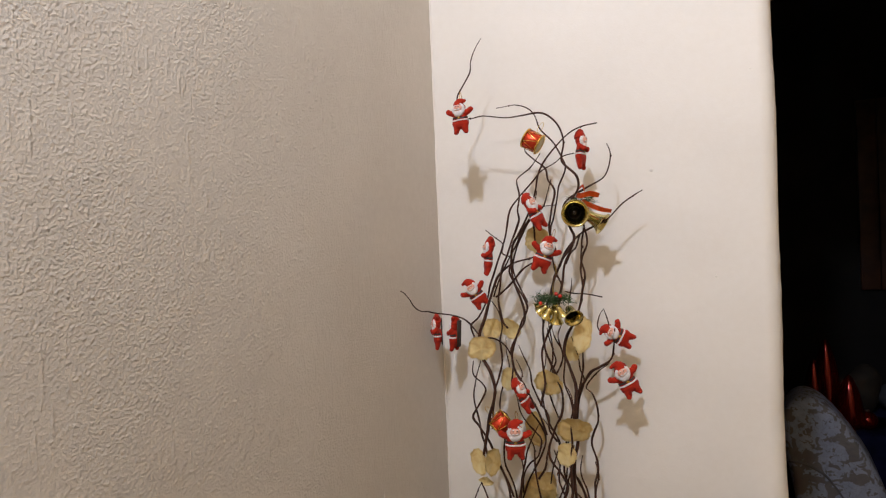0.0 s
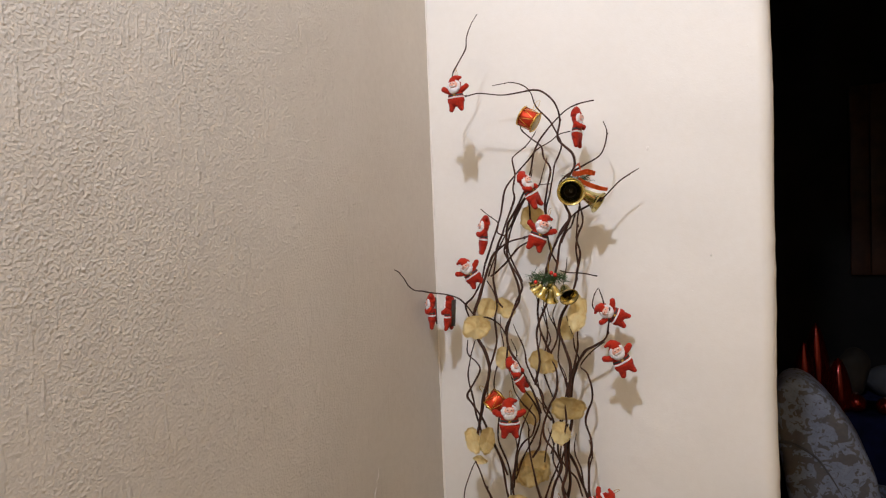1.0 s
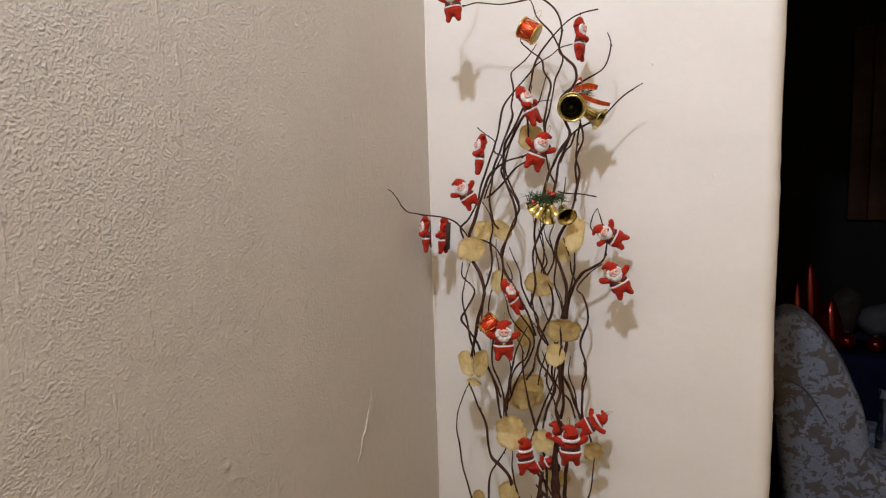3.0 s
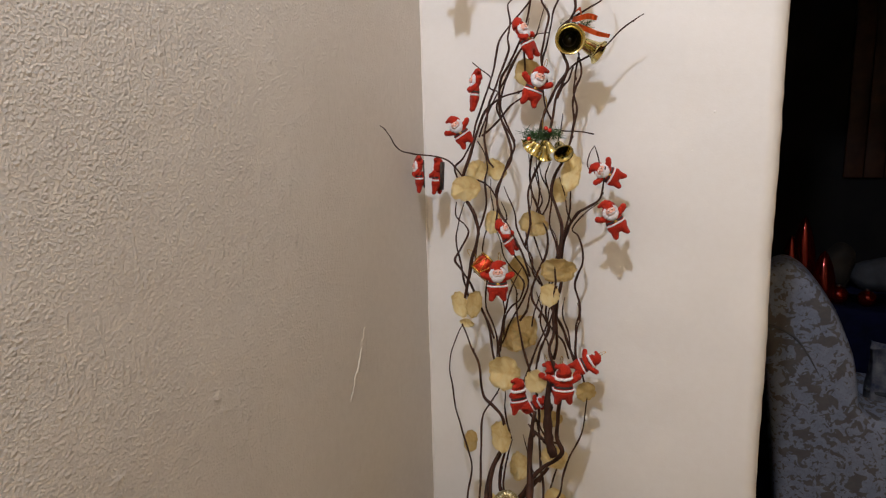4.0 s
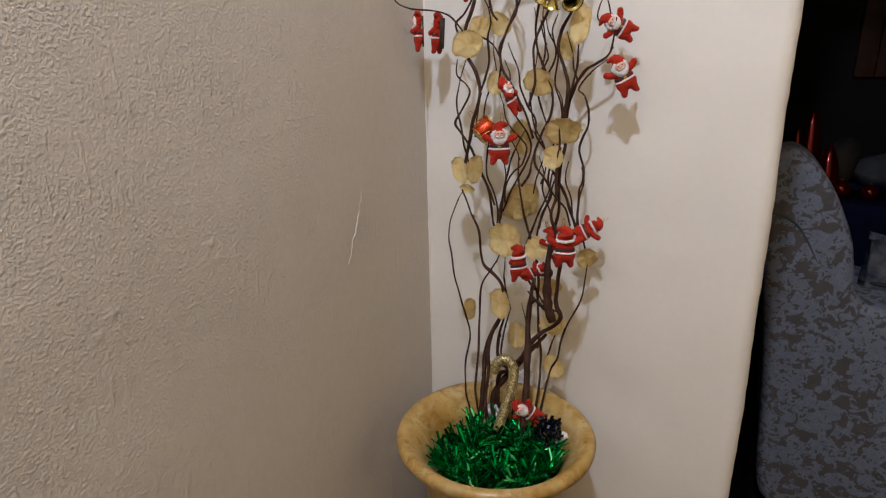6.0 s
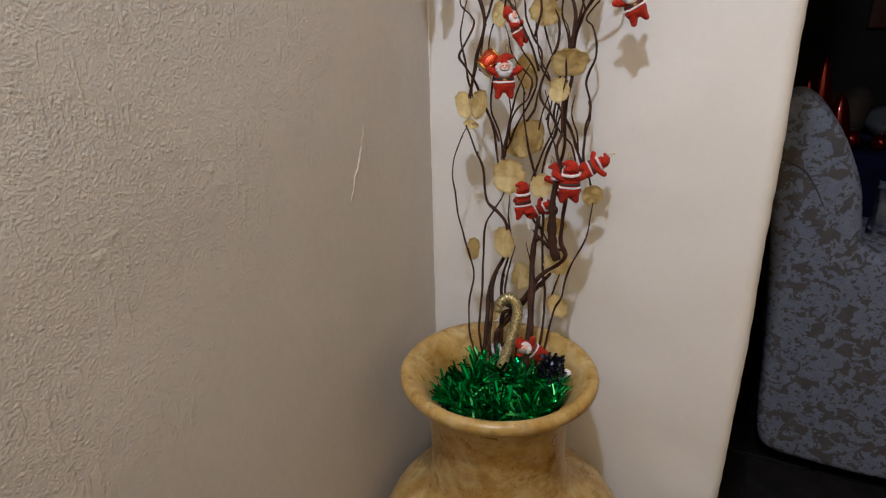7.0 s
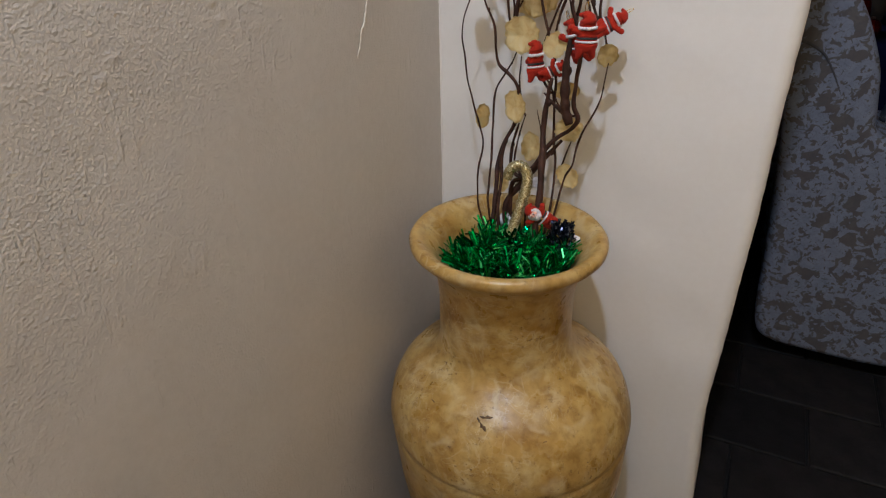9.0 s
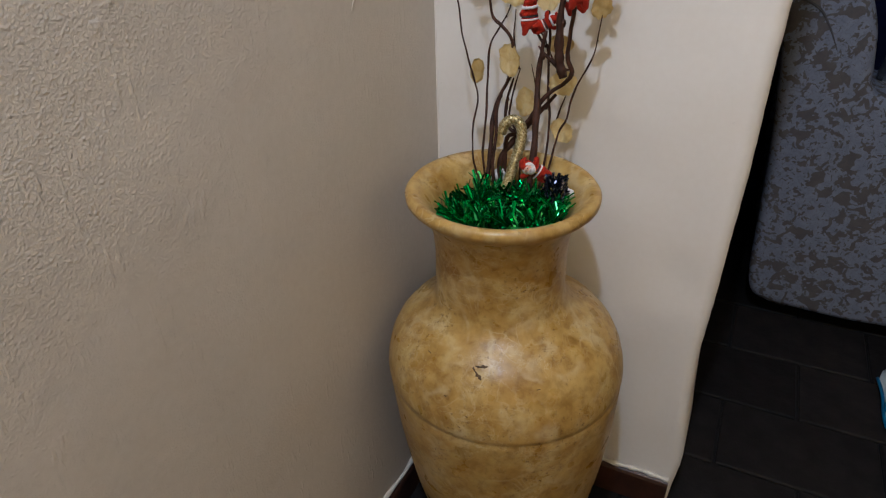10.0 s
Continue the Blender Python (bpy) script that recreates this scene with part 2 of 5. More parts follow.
def dry_leaf():
    n = Nodes("dry_translucent_leaf")
    info = n.add("ObjectInfo")
    c = n.ramp(n.noise(55, 6, 0.65, 0.8), [(0.28, (0.70, 0.51, 0.21)), (0.5, (0.88, 0.75, 0.42)), (0.75, (0.94, 0.86, 0.62))])
    v = n.ramp(info.outputs["Random"], [(0.0, (0.82, 0.76, 0.62)), (0.5, (1.0, 1.0, 0.98)), (1.0, (1.08, 1.08, 1.08))])
    c = n.mix(1.0, c, v, "MULTIPLY")
    n.colour(c).put(roughness=0.6)
    n.bump(n.noise(160, 4, 0.6), 0.4, 0.001)
    back = n.add("BsdfTranslucent")
    n.link(c, back.inputs["Color"])
    mixer = n.add("MixShader", Fac=0.34)
    out = n.tree.nodes["Material Output"]
    n.link(n.bsdf.outputs[0], mixer.inputs[1])
    n.link(back.outputs[0], mixer.inputs[2])
    n.link(mixer.outputs[0], out.inputs["Surface"])
    return n.mat


def felt(name, a, b, scale=350):
    n = Nodes(name)
    n.colour(n.ramp(n.noise(scale, 5, 0.6), [(0.3, a), (0.7, b)])).put(roughness=0.9, specular_ior_level=0.15, sheen_weight=0.08)
    n.bump(n.noise(1400, 3, 0.6), 0.5, 0.0008)
    return n.mat


M_bark, M_leaf = bark(), dry_leaf()
M_red = felt("red_flock", (0.27, 0.013, 0.006), (0.49, 0.032, 0.011), 110)
M_white = felt("white_flock", (0.64, 0.59, 0.61), (0.90, 0.87, 0.89))
M_skin = plain("pink_plastic", (0.68, 0.32, 0.24), (0.82, 0.48, 0.38), 60, 0.4)
M_black = plain("black_band", (0.015, 0.013, 0.013), (0.03, 0.026, 0.025), 90, 0.5)
M_board = plain("dark_backing_board", (0.03, 0.018, 0.014), (0.06, 0.04, 0.03), 60, 0.7, 0, 0.3, 300)
M_gold = plain("gold_metal", (0.62, 0.38, 0.07), (0.85, 0.58, 0.16), 40, 0.18, 1.0, 0.15, 300)
M_brass = plain("brass_bell", (0.52, 0.44, 0.17), (0.68, 0.60, 0.28), 30, 0.14, 1.0, 0.08, 200)
# near-black in place of brass: shade inside a bell, put into the colour
M_bell_shade = plain("bell_inside_shade", (0.012, 0.009, 0.004), (0.035, 0.025, 0.010), 60, 0.5, 0.2)
M_string = plain("gold_thread", (0.45, 0.30, 0.05), (0.70, 0.50, 0.14), 300, 0.35, 0.8)
M_foil = plain("red_foil", (0.55, 0.03, 0.012), (0.75, 0.09, 0.03), 120, 0.16, 0.7, 0.2, 300)
M_ribbon = plain("red_ribbon", (0.90, 0.12, 0.012), (0.96, 0.19, 0.03), 90, 0.35)
M_drumskin = plain("pale_drumhead", (0.55, 0.47, 0.24), (0.68, 0.60, 0.36), 70, 0.5)
M_needle = plain("green_needles", (0.018, 0.05, 0.014), (0.05, 0.12, 0.03), 200, 0.5)
M_berry = plain("red_berry", (0.45, 0.02, 0.012), (0.6, 0.04, 0.02), 90, 0.25)


def shiny_strips(name, a, b, rough=0.15):
    n = Nodes(name)
    geo = n.add("NewGeometry")
    # the last colour stop paints glints on a random share of strips
    n.colour(n.ramp(geo.outputs["Random Per Island"], [(0.0, a), (0.72, b), (0.86, tuple(0.12 + 1.25 * v for v in b))])).put(metallic=0.9, roughness=n.ramp(geo.outputs["Random Per Island"], [(0.0, (2.4 * rough,) * 3), (0.6, (rough,) * 3), (1.0, (1.8 * rough,) * 3)]))
    return n.mat


M_tinsel = shiny_strips("green_tinsel", (0.0, 0.045, 0.007), (0.008, 0.40, 0.08), 0.13)
M_navy_tinsel = shiny_strips("navy_tinsel", (0.005, 0.006, 0.02), (0.10, 0.11, 0.16))


def glitter():
    n = Nodes("gold_glitter")
    flakes = n.cells(750, "Color")
    c = n.ramp(flakes, [(0.0, (0.14, 0.10, 0.03)), (0.5, (0.42, 0.34, 0.14)), (1.0, (0.95, 0.90, 0.66))])
    n.colour(c).put(metallic=0.7, roughness=0.32)
    n.bump(flakes, 1.0, 0.004)
    return n.mat


M_glitter = glitter()


def floral():
    """Worn grey-brown cover with pale blue-grey flowers and leaves."""
    n = Nodes("floral_cover")
    flower = n.ramp(n.noise(33, 2.6, 0.55, 0.6), [(0.445, (0, 0, 0)), (0.470, (1, 1, 1))])
    spray = n.ramp(n.noise(80, 2, 0.5, 0.6), [(0.385, (0, 0, 0)), (0.425, (1, 1, 1))])
    mask = n.mix(1.0, flower, spray, "MULTIPLY")
    petal = n.ramp(n.noise(70, 2, 0.5, 0.6), [(0.47, (0, 0, 0)), (0.50, (0.5,) * 3), (0.53, (0, 0, 0))])
    leafy = n.ramp(n.noise(45, 2, 0.5, 1.2), [(0.55, (0, 0, 0)), (0.58, (0.6,) * 3)])
    ground = n.ramp(n.noise(30, 4), [(0.3, (0.105, 0.100, 0.106)), (0.7, (0.140, 0.132, 0.136))])
    ground = n.mix(leafy, ground, (0.105, 0.108, 0.118))
    pale = n.ramp(n.noise(60, 4), [(0.3, (0.190, 0.215, 0.295)), (0.7, (0.235, 0.262, 0.350))])
    c = n.mix(mask, ground, n.mix(petal, pale, (0.13, 0.14, 0.18)))
    n.colour(c).put(roughness=0.9, specular_ior_level=0.15)
    n.bump(n.noise(700, 2), 0.3, 0.0008)
    n.bump(n.noise(7, 3), 0.35, 0.012)
    return n.mat


M_floral = floral()
M_seam_shade = plain("seam_shade", (0.065, 0.065, 0.072), (0.09, 0.09, 0.10), 60, 0.9)
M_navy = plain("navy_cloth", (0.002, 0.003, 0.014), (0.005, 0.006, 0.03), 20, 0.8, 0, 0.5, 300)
M_navy.node_tree.nodes["Principled BSDF"].inputs["Specular IOR Level"].default_value = 0.08
M_bauble = plain("red_bauble", (0.085, 0.004, 0.0025), (0.13, 0.008, 0.004), 12, 0.12, 0.7)
M_silver_bag = plain("silver_blue_paper", (0.08, 0.10, 0.20), (0.48, 0.50, 0.56), 28, 0.4, 0.2, 0.4, 40)
# pale cloth and brown card: shade of the far room is in these dark colours
M_pale_shaded = plain("pale_cloth_shaded", (0.035, 0.038, 0.048), (0.06, 0.064, 0.078), 16, 0.85, 0, 0.5, 60)
M_card_shaded = plain("brown_card_shaded", (0.010, 0.006, 0.003), (0.02, 0.013, 0.006), 18, 0.8)
M_wood = plain("red_brown_wood", (0.055, 0.018, 0.007), (0.095, 0.035, 0.014), 9, 0.5, 0, 0.3, 60)
M_shoe = plain("white_rubber", (0.55, 0.60, 0.64), (0.70, 0.74, 0.78), 40, 0.5)
M_shoe_blue = plain("blue_strap", (0.01, 0.12, 0.26), (0.02, 0.20, 0.40), 60, 0.4)


# ---------- structure ----------
CEIL = 2.75
EDGE = 0.504          # free end of the smooth wall
THICK = 0.14


def edge_x(z):
    """The hand-plastered free end is not quite straight."""
    return EDGE - 0.0015 + 0.0014 * np.sin(4.1 * z + 0.4) + 0.0012 * np.sin(9.7 * z) - 0.0007 * np.sin(23 * z) + 0.008 * np.exp(-((z - 0.12) / 0.07) ** 2) - 0.006 * np.exp(-((z - 0.39) / 0.13) ** 2) + 0.003 * np.exp(-((z - 1.1) / 0.2) ** 2)


def build_rough_wall():
    step = 0.0027
    ys = np.arange(-1.22, 0.012, step)
    zs = np.arange(0.05, 2.12, step)
    ny, nz = len(ys), len(zs)
    Y, Z = np.meshgrid(ys, zs, indexing="ij")
    lumps = rough_field(ny, nz, step, [(0.0068, 1.0), (0.0095, 0.7), (0.016, 0.3)], 3) / 1.27
    lumps = 1.5 * np.maximum(lumps - 0.85, 0.0) ** 1.1 + 0.10 * lumps
    strength = 0.85 + 0.35 * np.tanh(rough_field(ny, nz, step, [(0.22, 1.0)], 5))
    # smoother near the corner, where the trowel turned, and lower down
    strength *= 0.30 + 0.70 * np.clip((-Y - 0.06) / 0.38, 0, 1)
    strength *= 0.62 + 0.38 * np.clip((Z - 0.8) / 0.5, 0, 1)
    h = 0.00004 * lumps * strength + rough_field(ny, nz, step, [(0.30, 0.0003), (0.07, 0.00006)], 7) * np.clip((-Y) / 0.2, 0.15, 1)

    def lump(y, z, ry, rz, amount):
        return amount * np.exp(-((Y - y) / ry) ** 2 - ((Z - z) / rz) ** 2)

    # a few trowel lumps
    for y, z, a in ((-0.469, 1.083, 0.004), (-0.462, 1.066, 0.003), (-0.585, 1.055, 0.003), (-0.60, 1.04, 0.003), (-0.354, 1.422, 0.003), (-0.28, 0.90, 0.002), (-0.44, 0.86, 0.002)):
        h += lump(y, z, 0.0038, 0.0034, 0.48 * a)
    co = np.stack([h, Y, Z], -1)
    skin = part("wall_left", grid_mesh("wall_left", co), M_rough, None)
    tagged(skin, "beige rough hand-plastered wall with lumps and a crack", "wall", kind="structure")
    # pale scratches where the paint has cracked
    for top, low, r in (((-0.205, 1.052), (-0.228, 1.006), 0.0014), ((-0.226, 1.012), (-0.237, 0.985), 0.0009), ((-0.196, 1.078), (-0.204, 1.056), 0.0007)):
        pts = []
        for u in np.linspace(0, 1, 40):
            y, z = top[0] + (low[0] - top[0]) * u, top[1] + (low[1] - top[1]) * u
            pts.append(Vector((0.0004, y + 0.0036 * noise.noise(Vector((5 * u, 9 * top[1], 0))) + 0.0018 * noise.noise(Vector((17 * u, 9 * top[1], 4))), z)))
        part("scratch", tube(pts, lambda u: r * (0.25 + 0.75 * math.sin(math.pi * min(0.98, max(0.02, u)))) * (1.2 + 0.9 * noise.noise(Vector((31 * u, 7 * top[1], 2)))), sides=6), M_chalk, skin, "pale scratch in the paint")
    core = bmesh.new()
    box(core, (-0.15, -2.1, 0.0), (-0.012, THICK, CEIL))
    box(core, (-0.012, -1.95, 0.0), (0.0, -1.22, CEIL))
    box(core, (-0.012, -1.22, 2.118), (0.0, 0.0, CEIL))
    tagged(part("wall_left_core", core, M_rough, None, smooth=False), "beige plastered wall behind the textured coat", "wall", kind="structure")


def build_smooth_wall():
    step = 0.006
    zs = np.arange(0.0, CEIL + 0.001, step)
    xs = np.arange(-0.004, 0.4985, step)
    r = 0.020
    # across the face, round the arris, and along the end
    nx, nz = len(xs), len(zs)
    relief = rough_field(nx, nz, step, [(0.20, 0.0006), (0.07, 0.00016), (0.025, 0.00006)], 11)
    relief += 0.0012 * (rough_field(nx, nz, step, [(0.018, 1.0)], 12) > 3.1)
    cols = []
    for k, x in enumerate(xs):
        stretch = np.clip((x - 0.35) / 0.148, 0, 1)
        ex = x + stretch * (edge_x(zs) - r - 0.4925)
        cols.append(np.stack([ex, -relief[k], zs], -1))
    base = -relief[-1]
    wob = rough_field(4, nz, step, [(0.05, 0.0002)], 13)[0]
    for a in (15, 30, 45, 60, 75, 90):
        cols.append(np.stack([edge_x(zs) - r + (r + wob) * math.sin(radians(a)), base + r * (1 - math.cos(radians(a))), zs], -1))
    for y in (0.03, 0.07, 0.11, THICK):
        cols.append(np.stack([edge_x(zs) + 0 * zs, 0 * zs + y, zs], -1))
    cols.append(np.stack([0 * zs - 0.15, 0 * zs + THICK, zs], -1))
    ob = part("wall_back", grid_mesh("wall_back", np.stack(cols, 0)), M_smooth, None)
    tagged(ob, "cream smooth-plastered wall ending in a free edge", "wall", kind="structure")


def paint_flecks():
    """Small drips beside the corner and pimples under the paint."""
    wall = bpy.data.objects["wall_back"]
    r = random.Random(21)
    spots = [(0.005 + 0.004 * r.random(), r.uniform(0.75, 1.85), 0.0022) for _ in range(9)] + [(0.010, 1.37, 0.0030), (0.014, 1.545, 0.0024)]
    spots += [(r.uniform(0.03, 0.49), r.uniform(0.25, 1.8), 0.0012) for _ in range(14)] + [(0.345, 1.512, 0.0026), (0.425, 1.36, 0.0016), (0.40, 1.31, 0.0014)]
    for x, z, q in spots:
        b = bmesh.new()
        blob(b, (0, 0, 0), (0.75 * q * r.uniform(0.7, 1.3), 0.0005, 0.75 * q * r.uniform(0.7, 1.6)), 0, (0, r.uniform(-40, 40), 0), 8, 6)
        part("paint_fleck", b, M_smooth, wall).matrix_basis = Matrix.Translation((x, 0.0001, z))


def build_room():
    b = bmesh.new()
    box(b, (1.45, 0, 0), (1.75, THICK, CEIL))
    tagged(part("wall_back_right", b, M_bounce, None, smooth=False), "unseen wall beyond the opening, coloured ochre for warm bounce", "wall", kind="structure")
    # out of view: added to block the bulb from the upper far room
    b = bmesh.new()
    box(b, (EDGE + 0.01, 0.002, 2.08), (1.45, THICK - 0.002, CEIL))
    tagged(part("lintel", b, M_smooth, None, smooth=False), "unseen cream lintel added over the opening to shade the room beyond", "lintel", kind="structure")
    # side and front walls are out of view, set close in for more bounce
    b = bmesh.new()
    box(b, (1.75, -1.95, 0), (1.9, THICK, CEIL))
    tagged(part("wall_right", b, M_bounce, None, smooth=False), "unseen side wall, set close and coloured ochre for warm bounce", "wall", kind="structure")
    b = bmesh.new()
    box(b, (0, -2.1, 0), (1.9, -1.95, CEIL))
    tagged(part("wall_front", b, M_bounce, None, smooth=False), "unseen wall facing the corner, set close and ochre for warm bounce", "wall", kind="structure")
    b = bmesh.new()
    box(b, (-0.15, -2.1, CEIL), (1.9, 3.45, CEIL + 0.1))
    tagged(part("ceiling", b, M_ceiling_bounce, None, smooth=False), "unseen ceiling, coloured tan for warm bounce", "ceiling", kind="structure")
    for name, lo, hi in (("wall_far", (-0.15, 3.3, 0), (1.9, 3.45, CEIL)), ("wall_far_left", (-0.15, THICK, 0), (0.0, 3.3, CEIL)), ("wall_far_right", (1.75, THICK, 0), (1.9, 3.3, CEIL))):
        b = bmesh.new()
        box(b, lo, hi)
        tagged(part(name, b, M_far_shade, None, smooth=False), "wall of the room beyond, its lack of light painted near black", "wall", kind="structure")


def skirting(name, length, place, turn, free_end=0.0):
    """A dark board with an eased top edge, and the ragged paint line over it."""
    b = bmesh.new()
    sec = [(0, 0), (0.013, 0), (0.013, 0.066), (0.010, 0.072), (0.004, 0.075), (0, 0.075)]
    ends = [[b.verts.new((x, -d, z)) for d, z in sec] for x in (0.0, length)]
    for k in range(len(sec)):
        j = (k + 1) % len(sec)
        b.faces.new((ends[0][k], ends[1][k], ends[1][j], ends[0][j]))
    b.faces.new(ends[0][::-1])
    b.faces.new(ends[1])
    bmesh.ops.recalc_face_normals(b, faces=b.faces[:])
    ob = part(name, b, M_skirt, None, smooth=False)
    ob.matrix_basis = place @ pose(0, 0, 0, 0, 0, turn)
    tagged(ob, "dark red-brown skirting board along the wall", "skirting board", kind="structure")
    pts = [Vector((x, -0.004 - 0.002 * math.sin(37 * x), 0.079 + 0.0016 * math.sin(23 * x) + 0.001 * math.sin(61 * x))) for x in np.linspace(0, length, 60)]
    edge = part("paint_edge", tube(pts, lambda u: 0.0045 + 0.0012 * math.sin(90 * u), sides=8), M_trim, ob, "ragged white paint edge")
    return ob


def corner_seam():
    """The smooth coat laps a little over the rough one in a ragged seam."""
    wall = bpy.data.objects["wall_back"]
    pts, rad = [], []
    for k, z in enumerate(np.arange(0.06, 2.1, 0.006)):
        w = noise.noise(Vector((0, 3.1, 14 * z))) + 0.7 * noise.noise(Vector((5.0, 1.7, 52 * z)))
        pts.append(Vector((0.0002 + 0.0006 * w, -0.0006 - 0.0016 * w, z)))
        rad.append(0.0019 + 0.0009 * noise.noise(Vector((9.0, 4.4, 70 * z))))
    part("corner_seam", tube(pts, lambda u: float(np.interp(u, np.linspace(0, 1, len(rad)), rad)), sides=8), M_smooth, wall, "ragged plaster seam in the corner")


build_rough_wall()
build_smooth_wall()
corner_seam()
paint_flecks()
build_room()
skirting("baseboard_back", EDGE - 0.006, Matrix.Translation((0.0, -0.001, 0)), 0)
skirting("baseboard_left", 1.93, Matrix.Translation((0.001, -1.944, 0)), 90)


# ---------- vase ----------
VX, VY = 0.206, -0.195


def build_vase():
    v = thing("floor_vase", (VX, VY, 0), "large ochre marbled glazed clay vase standing in the corner", "vase")
    outer = [(0.112, 0.0), (0.120, 0.006), (0.124, 0.03), (0.136, 0.09), (0.150, 0.16), (0.163, 0.22), (0.172, 0.28), (0.180, 0.345), (0.1838, 0.395), (0.1860, 0.430), (0.1868, 0.4435), (0.1855, 0.4475), (0.1872, 0.4515), (0.1880, 0.457), (0.1880, 0.463),
             (0.1860, 0.478), (0.1805, 0.500), (0.1705, 0.521), (0.156, 0.539), (0.138, 0.553), (0.121, 0.563), (0.108, 0.573), (0.1005, 0.585), (0.0975, 0.600), (0.0965, 0.625), (0.0962, 0.665), (0.0985, 0.694), (0.106, 0.716), (0.118, 0.732), (0.129, 0.741), (0.1350, 0.748), (0.1356, 0.755),
             (0.131, 0.761), (0.122, 0.760), (0.110, 0.749), (0.099, 0.734), (0.089, 0.712), (0.086, 0.68)]
    b = lathe(outer, 96)
    # it stands a little askew
    for w in b.verts:
        w.co.x -= 0.034 * min(0.0, w.co.z - 0.5) + 0.0095 * max(0.0, min(1.0, (w.co.z - 0.54) / 0.06))
        w.co.y -= 0.016 * max(0.0, w.co.z - 0.5)
    part("body", b, M_clay, v)
    part("filling", lathe([(0.02, 0.670), (0.076, 0.672), (0.074, 0.686), (0.05, 0.692), (0.01, 0.694)], 40), M_soil, v, "dark filling in the neck")
    # two flaked marks in the glaze
    zs, rs = [p[1] for p in outer[:21]], [p[0] for p in outer[:21]]
    for a, z, size, tilt in ((-82, 0.550, 0.0085, -8), (-83, 0.542, 0.0080, 38), (-86, 0.547, 0.004, 60), (-115, 0.544, 0.0034, 20), (-53, 0.530, 0.0026, 10), (-97, 0.51, 0.002, 40)):
        b = bmesh.new()
        blob(b, (0, 0, 0), (size * 1.05, 0.0014, size * 0.26), 0, (0, tilt, 0), 14, 8)
        for w in b.verts:
            w.co += 0.30 * size * Vector((noise.noise(w.co * 260), 0, noise.noise(w.co * 260 + Vector((5, 3, 1)))))
        r = float(np.interp(z, zs, rs))
        slope = math.degrees(math.atan2(float(np.interp(z - 0.004, zs, rs) - np.interp(z + 0.004, zs, rs)), 0.008))
        c = part("chip", b, M_chip, v, "dark chip in the glaze")
        c.matrix_basis = pose(r * math.cos(radians(a)) - 0.0095 * max(0.0, (z - 0.54) / 0.06), r * math.sin(radians(a)), z, 0, 0, a + 90) @ pose(0, 0, 0, -slope, 0, 0)
    return v


build_vase()


# ---------- the dry branches ----------
bouquet = thing("dry_branch_arrangement", (VX, -0.12, 0.69), "tall wavy dark twigs with dried leaves in the vase", "dried plant")
OFF = Vector((VX, -0.12, 0.69))
twigs = {}
rnd = random.Random(4)


def twig(key, depth, radius, points):
    """A wavy twig through points (across, height) at a distance from the wall; low ends lean towards the pot."""
    ph = rnd.uniform(0, 6)
    low = min(p[1] for p in points)
    pts = []
    for x, z, *rest in points:
        y = depth + 0.008 * math.sin(14 * z + ph)
        if rest:
            y = rest[0]
        if low < 0.80:
            y -= 0.06 * max(0.0, (0.88 - z) / 0.16)
        pts.append(Vector((x, y, z)))
    if low < 0.80:
        e = pts[-1]
        pts.append(Vector((e.x + 0.3 * (VX - e.x), min(e.y, -0.13), 0.685)))
    path = [p + 0.0012 * Vector((noise.noise(p * 45 + Vector((ph, 0, 0))), noise.noise(p * 45 + Vector((0, ph, 7))), 0)) - OFF for p in spline(pts, 5)]
    up = points[0][1] > points[-1][1]
    b = tube(path, lambda u: 0.86 * radius * ((0.45 + 0.55 * min(1, 2.2 * u)) if up else 1.0) * (1 + 0.12 * math.sin(31 * u + ph)), sides=7)
    # small bud knots
    for k in range(6, len(path) - 2, 17):
        blob(b, path[k] + Vector((0.5 * radius, 0, 0)), (radius * 0.6, radius * 0.6, radius * 0.9), 0, (0, 0, 0), 6, 4)
    twigs[key] = part("twig", b, M_bark, bouquet)


